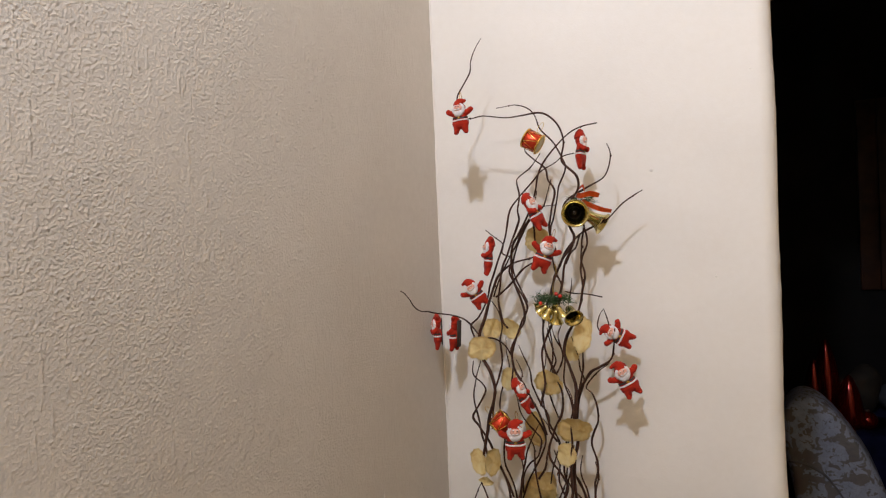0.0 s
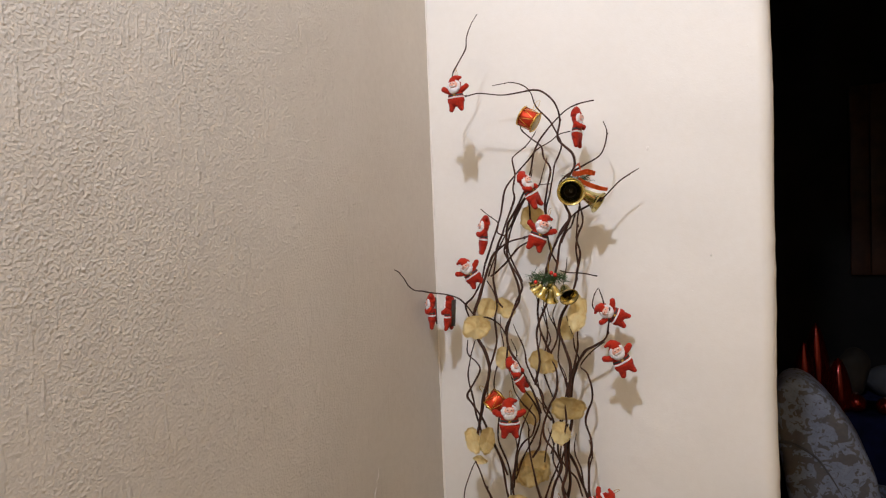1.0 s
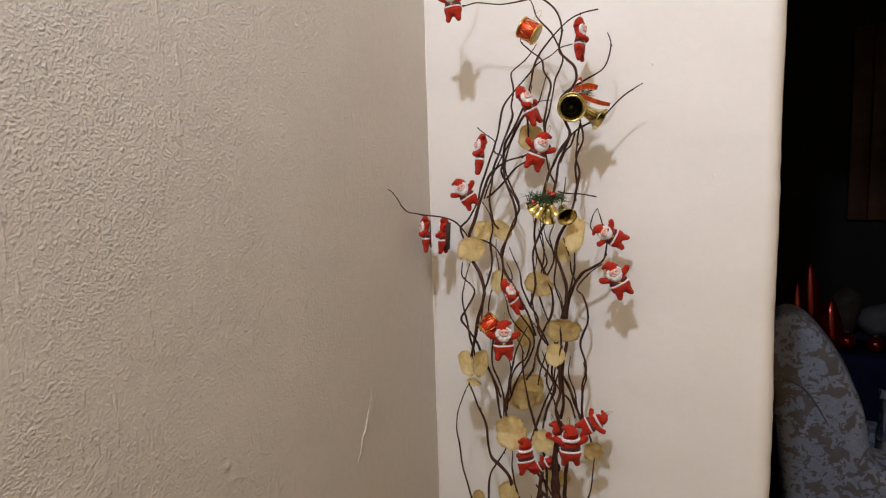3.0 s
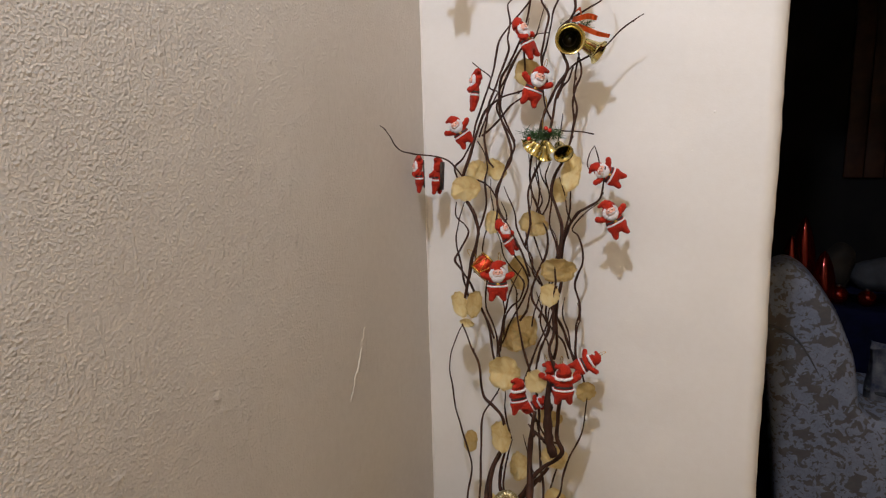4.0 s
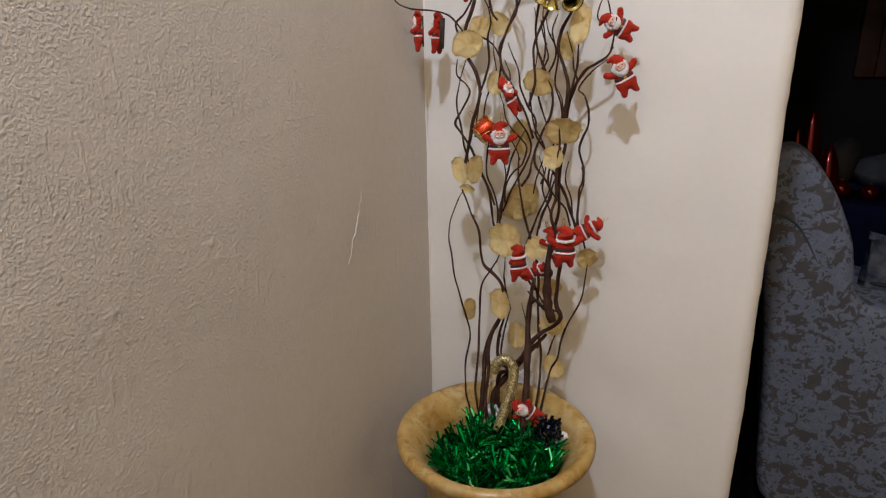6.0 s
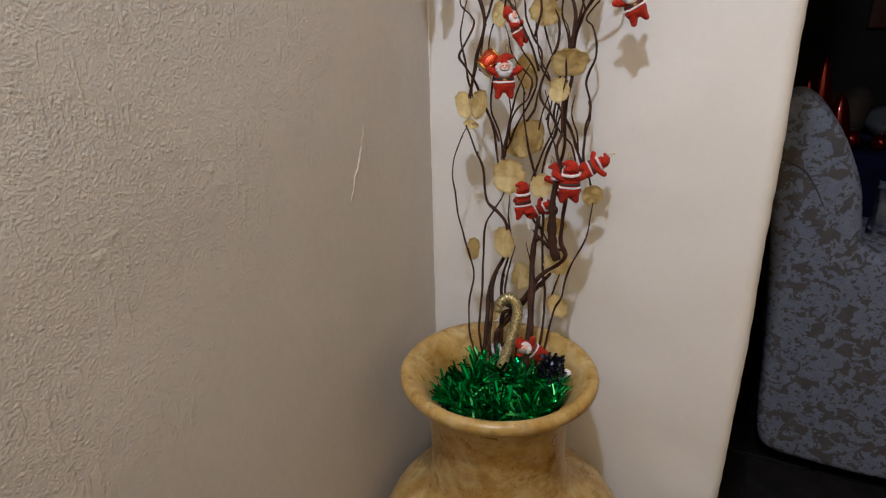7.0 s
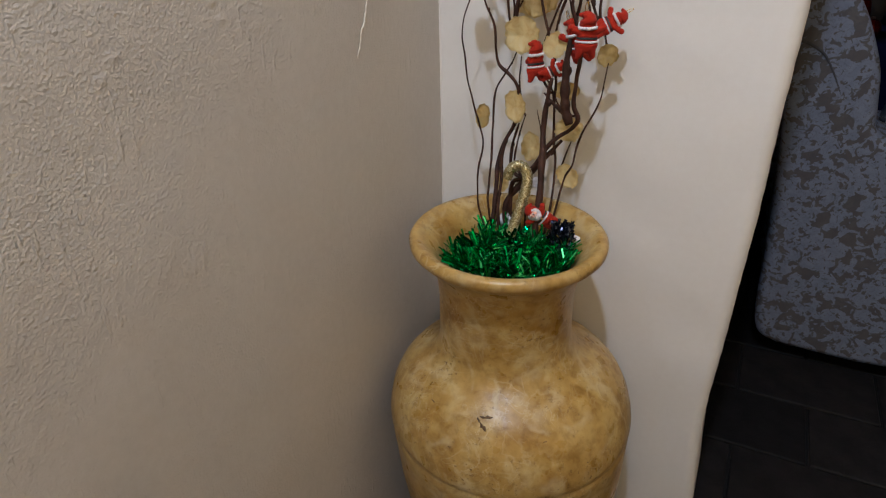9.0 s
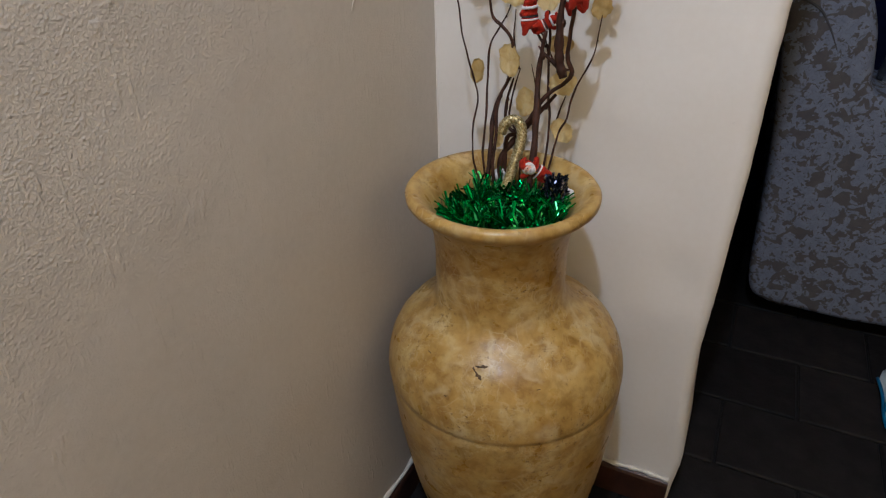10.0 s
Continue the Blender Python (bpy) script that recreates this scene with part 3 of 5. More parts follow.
def leaf(key, place, w, h, turn):
    """A dried round leaf: a thin cupped disc with a ragged rim and a crease."""
    b = bmesh.new()
    n, rings, r = 60, 5, random.Random(hash((place[0], place[2])))
    ph = r.uniform(0, 6)
    cup = r.uniform(0.10, 0.22)
    crease = r.uniform(0, math.pi)

    def co(a, q):
        ragged = 1 + q * (0.06 * math.sin(2 * a + ph) + 0.035 * math.sin(5 * a + 2 * ph) + 0.022 * math.sin(11 * a + 3 * ph) + 0.09 * noise.noise(Vector((3.5 * math.cos(a), 3.5 * math.sin(a), ph))) + 0.05 * noise.noise(Vector((9 * math.cos(a), 9 * math.sin(a), ph))) + 0.035 * noise.noise(Vector((21 * math.cos(a), 21 * math.sin(a), ph))))
        x, z = 0.5 * w * q * ragged * math.cos(a), 0.5 * h * q * ragged * math.sin(a)
        fold = abs(math.cos(a - crease)) * q
        return Vector((x, (-cup * q * q + 0.16 * fold + 0.10 * math.sin(3 * a + ph) * q ** 3 + 0.08 * noise.noise(Vector((3 * q * math.cos(a), 3 * q * math.sin(a), 2 * ph)))) * 0.5 * w, z))

    front = [b.verts.new(co(0, 0))]
    grid = [[b.verts.new(co(2 * math.pi * k / n, (j + 1) / rings)) for k in range(n)] for j in range(rings)]
    for k in range(n):
        b.faces.new((front[0], grid[0][k], grid[0][(k + 1) % n]))
        for j in range(rings - 1):
            b.faces.new((grid[j][k], grid[j + 1][k], grid[j + 1][(k + 1) % n], grid[j][(k + 1) % n]))
    bmesh.ops.solidify(b, geom=b.faces[:], thickness=0.0005)
    ob = part("leaf", b, M_leaf, twigs[key], "")
    ob.matrix_basis = Matrix.Translation(Vector(place) - OFF) @ pose(0, 0, 0, r.uniform(-18, 12), -turn, 12 + r.uniform(-16, 16))


def pale_scrap():
    leaf("e", (0.207, -0.112, 0.803), 0.026, 0.016, 25)
    scrap = twigs["e"].children[-1]
    scrap.data.materials[0] = M_white
    scrap["label"] = "pale torn leaf"


def branches():
    twig('A', -.085, 0.002, [(.087, 1.628), (.103, 1.602), (.128, 1.602), (.162, 1.595), (.188, 1.595), (.209, 1.596), (.225, 1.591), (.240, 1.574), (.246, 1.551), (.241, 1.528), (.250, 1.516), (.261, 1.505), (.263, 1.491), (.258, 1.480), (.247, 1.466), (.242, 1.451), (.249, 1.432), (.253, 1.419), (.246, 1.404), (.238, 1.388), (.233, 1.365), (.226, 1.330), (.215, 1.298), (.201, 1.265), (.202, 1.241), (.205, 1.217), (.199, 1.185)])
    twig('A2', -.090, 0.0012, [(.131, 1.713), (.122, 1.701), (.114, 1.682), (.112, 1.666), (.100, 1.647), (.091, 1.632), (.091, 1.612), (.106, 1.601)])
    twig('B', -.060, 0.0014, [(.137, 1.617), (.153, 1.618), (.167, 1.618), (.184, 1.611), (.196, 1.599), (.205, 1.578), (.224, 1.556), (.235, 1.535), (.240, 1.517), (.230, 1.496), (.227, 1.480), (.221, 1.456), (.214, 1.433), (.213, 1.408), (.215, 1.376), (.225, 1.352)])
    twig('C', -.075, 0.002, [(.290, 1.574), (.269, 1.572), (.253, 1.566), (.236, 1.553), (.217, 1.535), (.202, 1.513), (.196, 1.489), (.186, 1.462), (.168, 1.431), (.156, 1.411), (.153, 1.378), (.158, 1.353), (.169, 1.328), (.172, 1.304), (.161, 1.283), (.153, 1.254), (.156, 1.233), (.169, 1.213), (.183, 1.189), (.195, 1.165), (.202, 1.142)])
    twig('D', -.055, 0.0017, [(.250, 1.540), (.234, 1.537), (.221, 1.529), (.200, 1.519), (.184, 1.504), (.164, 1.485), (.149, 1.469), (.141, 1.444), (.135, 1.419), (.123, 1.386), (.112, 1.356), (.104, 1.326), (.092, 1.304), (.080, 1.291), (.085, 1.274), (.090, 1.261)])
    twig('E', -.070, 0.0017, [(.188, 1.559), (.185, 1.547), (.197, 1.534), (.213, 1.520), (.217, 1.504), (.226, 1.487), (.221, 1.464), (.216, 1.440), (.217, 1.420), (.222, 1.404)])
    twig('F', -.080, 0.0018, [(.205, 1.542), (.192, 1.525), (.172, 1.511), (.168, 1.503), (.172, 1.483), (.168, 1.463), (.170, 1.447), (.161, 1.423), (.153, 1.403), (.144, 1.378), (.141, 1.354), (.138, 1.329), (.144, 1.304), (.152, 1.293)])
    twig('G', -.075, 0.0018, [(.298, 1.547), (.303, 1.533), (.301, 1.516), (.293, 1.501), (.274, 1.491), (.258, 1.483), (.246, 1.476), (.238, 1.467), (.237, 1.451), (.247, 1.433), (.251, 1.418), (.244, 1.404), (.233, 1.388), (.226, 1.372), (.219, 1.353), (.213, 1.329)])
    twig('H', -.056, 0.0018, [(.342, 1.481), (.331, 1.475), (.318, 1.467), (.305, 1.455), (.293, 1.443), (.277, 1.436), (.258, 1.427), (.245, 1.415), (.233, 1.400), (.225, 1.381), (.216, 1.365), (.213, 1.345), (.202, 1.321), (.196, 1.293), (.196, 1.264), (.203, 1.240), (.213, 1.217), (.218, 1.193)])
    twig('I', -.070, 0.0026, [(.262, 1.434), (.258, 1.411), (.256, 1.391), (.260, 1.368), (.255, 1.344), (.252, 1.324), (.242, 1.300), (.232, 1.280), (.228, 1.260), (.235, 1.240), (.244, 1.217), (.245, 1.193), (.243, 1.168), (.246, 1.140), (.241, 1.112), (.238, 1.079), (.239, 1.046), (.234, 1.021)])
    twig('J', -.060, 0.0017, [(.272, 1.461), (.262, 1.442), (.267, 1.414), (.259, 1.395), (.255, 1.375), (.257, 1.351)])
    twig('K', -.070, 0.0017, [(.115, 1.437), (.128, 1.426), (.141, 1.415), (.139, 1.401), (.153, 1.393), (.148, 1.374), (.155, 1.357), (.167, 1.338), (.173, 1.320), (.164, 1.299), (.155, 1.278), (.147, 1.257), (.151, 1.236), (.148, 1.211)])
    twig('L', -.085, 0.0028, [(.214, 1.405), (.189, 1.394), (.163, 1.388), (.146, 1.378), (.133, 1.365), (.126, 1.346), (.119, 1.325), (.112, 1.304), (.104, 1.279), (.107, 1.253), (.122, 1.229), (.129, 1.208), (.127, 1.187), (.119, 1.161), (.114, 1.136), (.108, 1.110), (.105, 1.084)])
    twig('M', -.070, 0.0014, [(.012, 1.353, -.153), (.012, 1.349, -.141), (.012, 1.339, -.128), (.012, 1.327, -.116), (.012, 1.317, -.094), (.013, 1.313, -.070), (.024, 1.311, -.070), (.053, 1.308, -.068), (.074, 1.301, -.066), (.087, 1.287, -.064), (.099, 1.274, -.062), (.118, 1.273, -.060), (.136, 1.262, -.060), (.146, 1.245, -.060)])
    twig('N', -.065, 0.0018, [(.115, 1.329), (.126, 1.314), (.132, 1.293), (.129, 1.272), (.132, 1.243), (.128, 1.221), (.120, 1.195), (.117, 1.165), (.114, 1.139)])
    twig('O', -.090, 0.002, [(.098, 1.245), (.097, 1.224), (.110, 1.212), (.115, 1.200), (.102, 1.178), (.091, 1.160), (.097, 1.148), (.111, 1.128), (.121, 1.108), (.130, 1.088), (.140, 1.064), (.148, 1.045)])
    twig('O2', -.075, 0.0017, [(.103, 1.243), (.090, 1.208), (.086, 1.182), (.090, 1.156), (.094, 1.131), (.100, 1.106), (.105, 1.080)])
    twig('Q', -.060, 0.0016, [(.153, 1.243), (.160, 1.222), (.156, 1.201), (.168, 1.168), (.185, 1.144), (.190, 1.119), (.174, 1.084), (.161, 1.057), (.151, 1.030)])
    twig('S', -.055, 0.0016, [(.208, 1.298), (.213, 1.277), (.221, 1.261), (.226, 1.245), (.222, 1.212), (.231, 1.180), (.233, 1.147), (.221, 1.117), (.215, 1.079), (.227, 1.056), (.243, 1.041), (.251, 1.018)])
    twig('T', -.070, 0.002, [(.204, 1.292), (.210, 1.267), (.217, 1.247), (.212, 1.231), (.224, 1.207), (.225, 1.175), (.213, 1.149), (.204, 1.124), (.206, 1.103), (.220, 1.085), (.227, 1.065), (.216, 1.039), (.209, 1.013)])
    twig('U', -.060, 0.0018, [(.239, 1.311), (.248, 1.291), (.252, 1.247), (.250, 1.223), (.244, 1.198), (.237, 1.173), (.241, 1.149)])
    twig('V', -.060, 0.0024, [(.298, 1.293), (.295, 1.261), (.289, 1.247), (.274, 1.237), (.262, 1.230), (.253, 1.217), (.244, 1.198), (.240, 1.174), (.238, 1.149)])
    twig('W', -.050, 0.0019, [(.288, 1.243), (.270, 1.229), (.252, 1.206), (.260, 1.196), (.266, 1.177), (.266, 1.157), (.259, 1.140), (.256, 1.122), (.263, 1.100), (.264, 1.083), (.259, 1.066), (.260, 1.042), (.260, 1.017)])
    twig('X', -.050, 0.0011, [(.284, 1.320), (.277, 1.309), (.274, 1.295), (.280, 1.285)])
    twig('X2', -.050, 0.0011, [(.284, 1.320), (.288, 1.307), (.291, 1.291)])
    twig('Y', -.050, 0.0011, [(.280, 1.335), (.259, 1.339), (.239, 1.340), (.226, 1.343)])
    twig('Z', -.055, 0.001, [(.241, 1.363), (.239, 1.347), (.234, 1.327)])
    twig('a', -.090, 0.0016, [(.110, 1.072), (.097, 1.055), (.086, 1.026), (.082, .999), (.087, .964), (.093, .928), (.102, .893), (.112, .867), (.119, .841), (.116, .811), (.118, .781), (.128, .745)])
    twig('b', -.100, 0.003, [(.108, 1.070), (.122, 1.038), (.134, 1.014), (.137, .984), (.141, .963), (.154, .952), (.166, .939), (.170, .920), (.164, .878), (.154, .854), (.152, .825), (.156, .799), (.159, .752)])
    twig('c', -.085, 0.002, [(.160, .982), (.151, .963), (.140, .942), (.128, .922), (.124, .895), (.127, .859), (.133, .823), (.136, .790), (.142, .758)])
    twig('e', -.075, 0.002, [(.172, .887), (.166, .862), (.163, .838), (.164, .815), (.175, .804), (.190, .784)])
    twig('f', -.080, 0.002, [(.114, 1.121), (.123, 1.097), (.135, 1.072), (.140, 1.047), (.144, 1.013), (.151, .992)])
    twig('g', -.085, 0.0018, [(.160, 1.110), (.163, 1.085), (.158, 1.059), (.153, 1.033), (.156, 1.008)])
    twig('g2', -.070, 0.0017, [(.185, 1.150), (.169, 1.120), (.160, 1.090), (.154, 1.059), (.151, 1.020)])
    twig('h', -.065, 0.0022, [(.165, 1.135), (.176, 1.115), (.178, 1.090), (.182, 1.061), (.189, 1.032), (.198, 1.005), (.207, .978), (.212, .939), (.211, .894), (.216, .850), (.223, .815), (.226, .759)])
    twig('h2', -.070, 0.002, [(.202, 1.118), (.197, 1.093), (.186, 1.075)])
    twig('h3', -.060, 0.002, [(.224, 1.102), (.217, 1.063), (.203, 1.028), (.192, .996), (.181, .959), (.193, .934), (.206, .918)])
    twig('i', -.090, 0.0036, [(.238, 1.169), (.240, 1.137), (.238, 1.104), (.240, 1.068), (.235, 1.042), (.244, 1.014), (.250, .980), (.248, .946), (.246, .915), (.253, .894), (.243, .878), (.227, .866), (.213, .849), (.200, .826), (.184, .805), (.169, .787)])
    twig('i2', -.055, 0.0024, [(.208, 1.124), (.217, 1.100), (.232, 1.076), (.243, 1.053), (.253, 1.029), (.260, 1.008)])
    twig('j', -.055, 0.0018, [(.279, .973), (.277, .938), (.273, .911), (.261, .882), (.251, .854), (.249, .825), (.241, .806), (.237, .785)])
    twig('k', -.060, 0.0012, [(.184, .891), (.189, .869), (.193, .842), (.203, .821)])
    twig('l', -.050, 0.0017, [(.263, 1.103), (.268, 1.083), (.263, 1.058), (.262, 1.028), (.269, 1.004), (.275, .979)])
    twig('n', -.060, 0.002, [(.208, .923), (.217, .902), (.228, .891), (.241, .889)])
    twig('n2', -.055, 0.0016, [(.236, .849), (.228, .824), (.222, .800)])
    twig('m1', -.050, 0.0015, [(.213, 1.506), (.204, 1.482), (.197, 1.466), (.179, 1.455), (.162, 1.431), (.151, 1.410), (.136, 1.385), (.124, 1.364), (.113, 1.334)])
    twig('m2', -.060, 0.0015, [(.223, 1.468), (.200, 1.466), (.187, 1.454), (.173, 1.435), (.159, 1.410), (.151, 1.385), (.153, 1.365), (.163, 1.344), (.171, 1.327)])
    twig('m3', -.055, 0.0016, [(.191, 1.491), (.185, 1.455), (.187, 1.430), (.189, 1.409)])
    twig('m4', -.065, 0.0018, [(.208, 1.401), (.190, 1.389), (.168, 1.377), (.150, 1.357), (.136, 1.344), (.125, 1.336)])
    twig('m5', -.050, 0.0014, [(.205, 1.326), (.201, 1.301), (.206, 1.277), (.208, 1.252), (.204, 1.231), (.198, 1.210), (.203, 1.185), (.212, 1.160)])
    twig('m6', -.060, 0.0015, [(.224, 1.299), (.217, 1.278), (.222, 1.254), (.218, 1.237), (.210, 1.221)])
    twig('m7', -.045, 0.0013, [(.185, 1.309), (.190, 1.275), (.192, 1.242), (.186, 1.208), (.189, 1.174), (.197, 1.149), (.209, 1.130), (.213, 1.100), (.206, 1.074)])
    twig('m8', -.070, 0.0017, [(.158, 1.265), (.166, 1.245), (.174, 1.225), (.177, 1.204), (.189, 1.180), (.200, 1.165), (.202, 1.144), (.213, 1.129)])
    twig('m9', -.050, 0.0014, [(.232, 1.383), (.239, 1.399), (.247, 1.407), (.254, 1.423)])
    twig('m10', -.055, 0.0015, [(.139, 1.207), (.149, 1.186), (.155, 1.165), (.166, 1.149), (.178, 1.138), (.187, 1.126), (.182, 1.104), (.168, 1.090), (.158, 1.072), (.156, 1.045)])
    twig('m11', -.060, 0.0016, [(.118, 1.155), (.127, 1.164), (.136, 1.156), (.131, 1.139), (.125, 1.104), (.126, 1.078), (.137, 1.053), (.141, 1.028), (.141, 1.002)])
    twig('m12', -.045, 0.0013, [(.130, 1.274), (.132, 1.248), (.136, 1.226), (.128, 1.204), (.120, 1.177), (.121, 1.151)])
    twig('m13', -.050, 0.0016, [(.229, 1.149), (.221, 1.124), (.230, 1.100), (.225, 1.074), (.218, 1.048), (.208, 1.021), (.202, .994)])
    twig('m14', -.055, 0.0015, [(.206, 1.115), (.212, 1.091), (.211, 1.066), (.220, 1.041), (.227, 1.016)])
    twig('m15', -.060, 0.0015, [(.166, 1.010), (.175, .993), (.184, .968), (.195, .943), (.206, .927), (.211, .901)])
    twig('m16', -.050, 0.0014, [(.246, 1.110), (.242, 1.085), (.250, 1.060), (.253, 1.036)])
    twig('m17', -.070, 0.0016, [(.161, .968), (.158, .932), (.161, .905), (.167, .883)])
    twig('m18', -.050, 0.0013, [(.183, 1.154), (.198, 1.135), (.209, 1.119), (.202, 1.097), (.197, 1.080), (.193, 1.058)])
    twig('m19', -.050, 0.0012, [(.220, 1.211), (.230, 1.195), (.233, 1.171), (.227, 1.145), (.219, 1.111)])
    twig('m20', -.055, 0.0014, [(.234, 1.278), (.241, 1.254), (.245, 1.230), (.250, 1.214), (.241, 1.189), (.230, 1.163)])
    twig('w1', -.095, 0.0075, [(.234, 1.001), (.232, .966), (.234, .931), (.237, .910), (.245, .889)])
    twig('w2', -.100, 0.006, [(.213, .947), (.209, .920), (.207, .883), (.213, .843), (.219, .802), (.222, .755), (.226, .712)])
    twig('w3', -.070, 0.0052, [(.230, .858), (.219, .844), (.204, .825), (.189, .805), (.175, .785), (.164, .757)])
    twig('w4', -.075, 0.0042, [(.160, .879), (.147, .852), (.140, .822), (.144, .790), (.148, .751), (.151, .712)])
    twig('w5', -.060, 0.0034, [(.162, .872), (.157, .847), (.156, .819), (.165, .801), (.177, .785)])
    twig('w6', -.085, 0.003, [(.203, .926), (.214, .914), (.225, .905), (.234, .897)])
    leaf('L', (.112, -.095, 1.264), .040, .038, 10)
    leaf('N', (.109, -.045, 1.285), .028, .035, 0)
    leaf('F', (.144, -.060, 1.289), .030, .034, 30)
    leaf('C', (.189, -.050, 1.419), .040, .038, 0)
    leaf('I', (.257, -.075, 1.285), .028, .050, -5)
    leaf('I', (.233, -.045, 1.259), .026, .036, 20)
    leaf('K', (.137, -.055, 1.212), .026, .032, 0)
    leaf('A', (.206, -.075, 1.215), .040, .037, 0)
    leaf('S', (.244, -.085, 1.155), .049, .036, -8)
    leaf('S', (.233, -.090, 1.120), .031, .030, 20)
    leaf('Q', (.173, -.045, 1.137), .030, .051, 0)
    leaf('L', (.101, -.095, 1.095), .025, .037, 15)
    leaf('L', (.123, -.095, 1.097), .025, .038, -15)
    leaf('O2', (.116, -.105, 1.072), .023, .013, 5)
    leaf('Q', (.174, -.040, 1.044), .053, .056, 0)
    leaf('b', (.170, -.100, 1.002), .050, .045, 10)
    leaf('h', (.211, -.080, .988), .034, .036, 40)
    leaf('l', (.278, -.060, .976), .030, .029, 0)
    leaf('a', (.114, -.095, .884), .022, .036, 0)
    leaf('b', (.168, -.110, .908), .031, .042, 10)
    leaf('i', (.237, -.075, .873), .040, .036, -20)
    leaf('k', (.171, -.040, .827), .028, .046, 0)
    leaf('c', (.140, -.080, .779), .023, .035, 0)
    leaf('j', (.237, -.060, .797), .032, .037, 30)
    leaf('i', (.221, -.045, .919), .036, .029, 0)
    leaf('h3', (.166, -.045, 1.033), .042, .037, 0)


branches()
pale_scrap()


# ---------- hanging ornaments ----------
def doll_mesh(name, loop, board, tucked, trim=False, flip=1):
    """A small flocked figure in one mesh: height 1, facing -y."""
    b = bmesh.new()
    flat = Matrix.Diagonal((1, 0.56, 1, 1))
    for q in (-1, 1):
        capsule(b, (0.105 * q, 0, -0.25), (0.150 * q, -0.012, -0.405), 0.122, 0.078, 0)
        blob(b, (0.158 * q, -0.022, -0.432), (0.070, 0.074, 0.062), 0)
        if tucked:
            capsule(b, (0.15 * q, -0.02, 0.10), (0.16 * q, -0.15, 0.02), 0.080, 0.068, 0)
            blob(b, (0.13 * q, -0.19, 0.03), (0.058, 0.052, 0.058), 0)
        else:
            capsule(b, (0.13 * q, 0, 0.085), (0.30 * q, -0.025, 0.150), 0.090, 0.076, 0)
            blob(b, (0.350 * q, -0.030, 0.185), (0.080, 0.070, 0.080), 0, (0, -30 * q, 0))
    lathe([(0.06, -0.35), (0.17, -0.325), (0.235, -0.26), (0.262, -0.18), (0.250, -0.115)], 20, b, flat, 0)
    lathe([(0.240, -0.122), (0.262, -0.116), (0.268, -0.100), (0.262, -0.084), (0.236, -0.078)], 20, b, Matrix.Diagonal((1, 0.60, 1, 1)), 1)
    lathe([(0.238, -0.08), (0.230, -0.055)], 20, b, flat, 0)
    lathe([(0.226, -0.058), (0.233, -0.054), (0.228, -0.012), (0.218, -0.008)], 20, b, Matrix.Diagonal((1, 0.575, 1, 1)), 3)
    lathe([(0.222, -0.01), (0.205, 0.04), (0.175, 0.11), (0.10, 0.16)], 20, b, flat, 0)
    for w in box(b, (-0.040, -0.150, -0.060), (0.040, -0.128, -0.006)):
        for f in w.link_faces:
            f.material_index = 4
    body = len(b.verts)
    # head: pink face framed by a curly white beard, red hood over the rest
    blob(b, (0, -0.01, 0.27), (0.150, 0.135, 0.150), 0)
    blob(b, (0, -0.104, 0.280), (0.108, 0.085, 0.092), 2)
    for a in range(-180, 180, 24):
        low = 1.0 + 0.40 * max(0.0, -math.sin(radians(a)))
        fat = 0.054 - 0.022 * max(0.0, math.sin(radians(a)))
        blob(b, (0.110 * math.cos(radians(a)), -0.080, 0.266 + 0.104 * low * math.sin(radians(a))), (1.12 * fat, 0.052, 1.12 * fat), 1, (0, 0, 0), 9, 7)
    for q in (-1, 1):
        blob(b, (0.036 * q, -0.180, 0.305), (0.013, 0.010, 0.011), 3, (0, 0, 0), 7, 5)
        blob(b, (0.040 * q, -0.174, 0.330), (0.024, 0.012, 0.009), 1, (0, 12 * q, 0), 7, 5)
    blob(b, (0, -0.108, 0.150), (0.118, 0.060, 0.085), 1)
    blob(b, (-0.035, -0.170, 0.236), (0.042, 0.022, 0.018), 1, (0, 20, 0), 9, 7)
    blob(b, (0.035, -0.170, 0.236), (0.042, 0.022, 0.018), 1, (0, -20, 0), 9, 7)
    blob(b, (0, -0.190, 0.268), (0.022, 0.018, 0.020), 2, (0, 0, 0), 9, 7)
    # the floppy cap, pulled to one side
    ring = [(-0.01, 0.31, 0.150), (-0.004, 0.365, 0.147), (0.008, 0.415, 0.124), (0.040, 0.450, 0.094), (0.082, 0.462, 0.064), (0.118, 0.460, 0.044)]
    tube([Vector((flip * x, 0.0, z)) for x, z, _ in ring], lambda u: np.interp(u, np.linspace(0, 1, 6), [p[2] for p in ring]), b, 14, 0)
    if trim:
        # fur round the brim, as it shows from behind
        for a in range(0, 360, 20):
            blob(b, (0.150 * math.cos(radians(a)), 0.140 * math.sin(radians(a)) - 0.005, 0.225), (0.040, 0.036, 0.034), 1, (0, 0, 0), 8, 6)
    blob(b, (flip * 0.130, 0.0, 0.458), (0.042, 0.042, 0.042), 0, (0, 0, 0), 9, 7)
    for w in b.verts[body:] if b.verts.ensure_lookup_table() is None else ():
        w.co = Vector((w.co.x * 1.24, w.co.y * 1.15, 0.20 + (w.co.z - 0.235) * 1.16))
    if loop:
        pts = [Vector((0.05 + 0.035 * math.sin(a), 0.012 * math.sin(2 * a), 0.60 - 0.13 * math.cos(a))) for a in np.linspace(0, 2 * math.pi, 18)]
        tube(pts, 0.008, b, 5, 4)
    if board:
        for w in box(b, (-0.10, 0.15, -0.36), (0.10, 0.185, 0.40)):
            for f in w.link_faces:
                f.material_index = 5
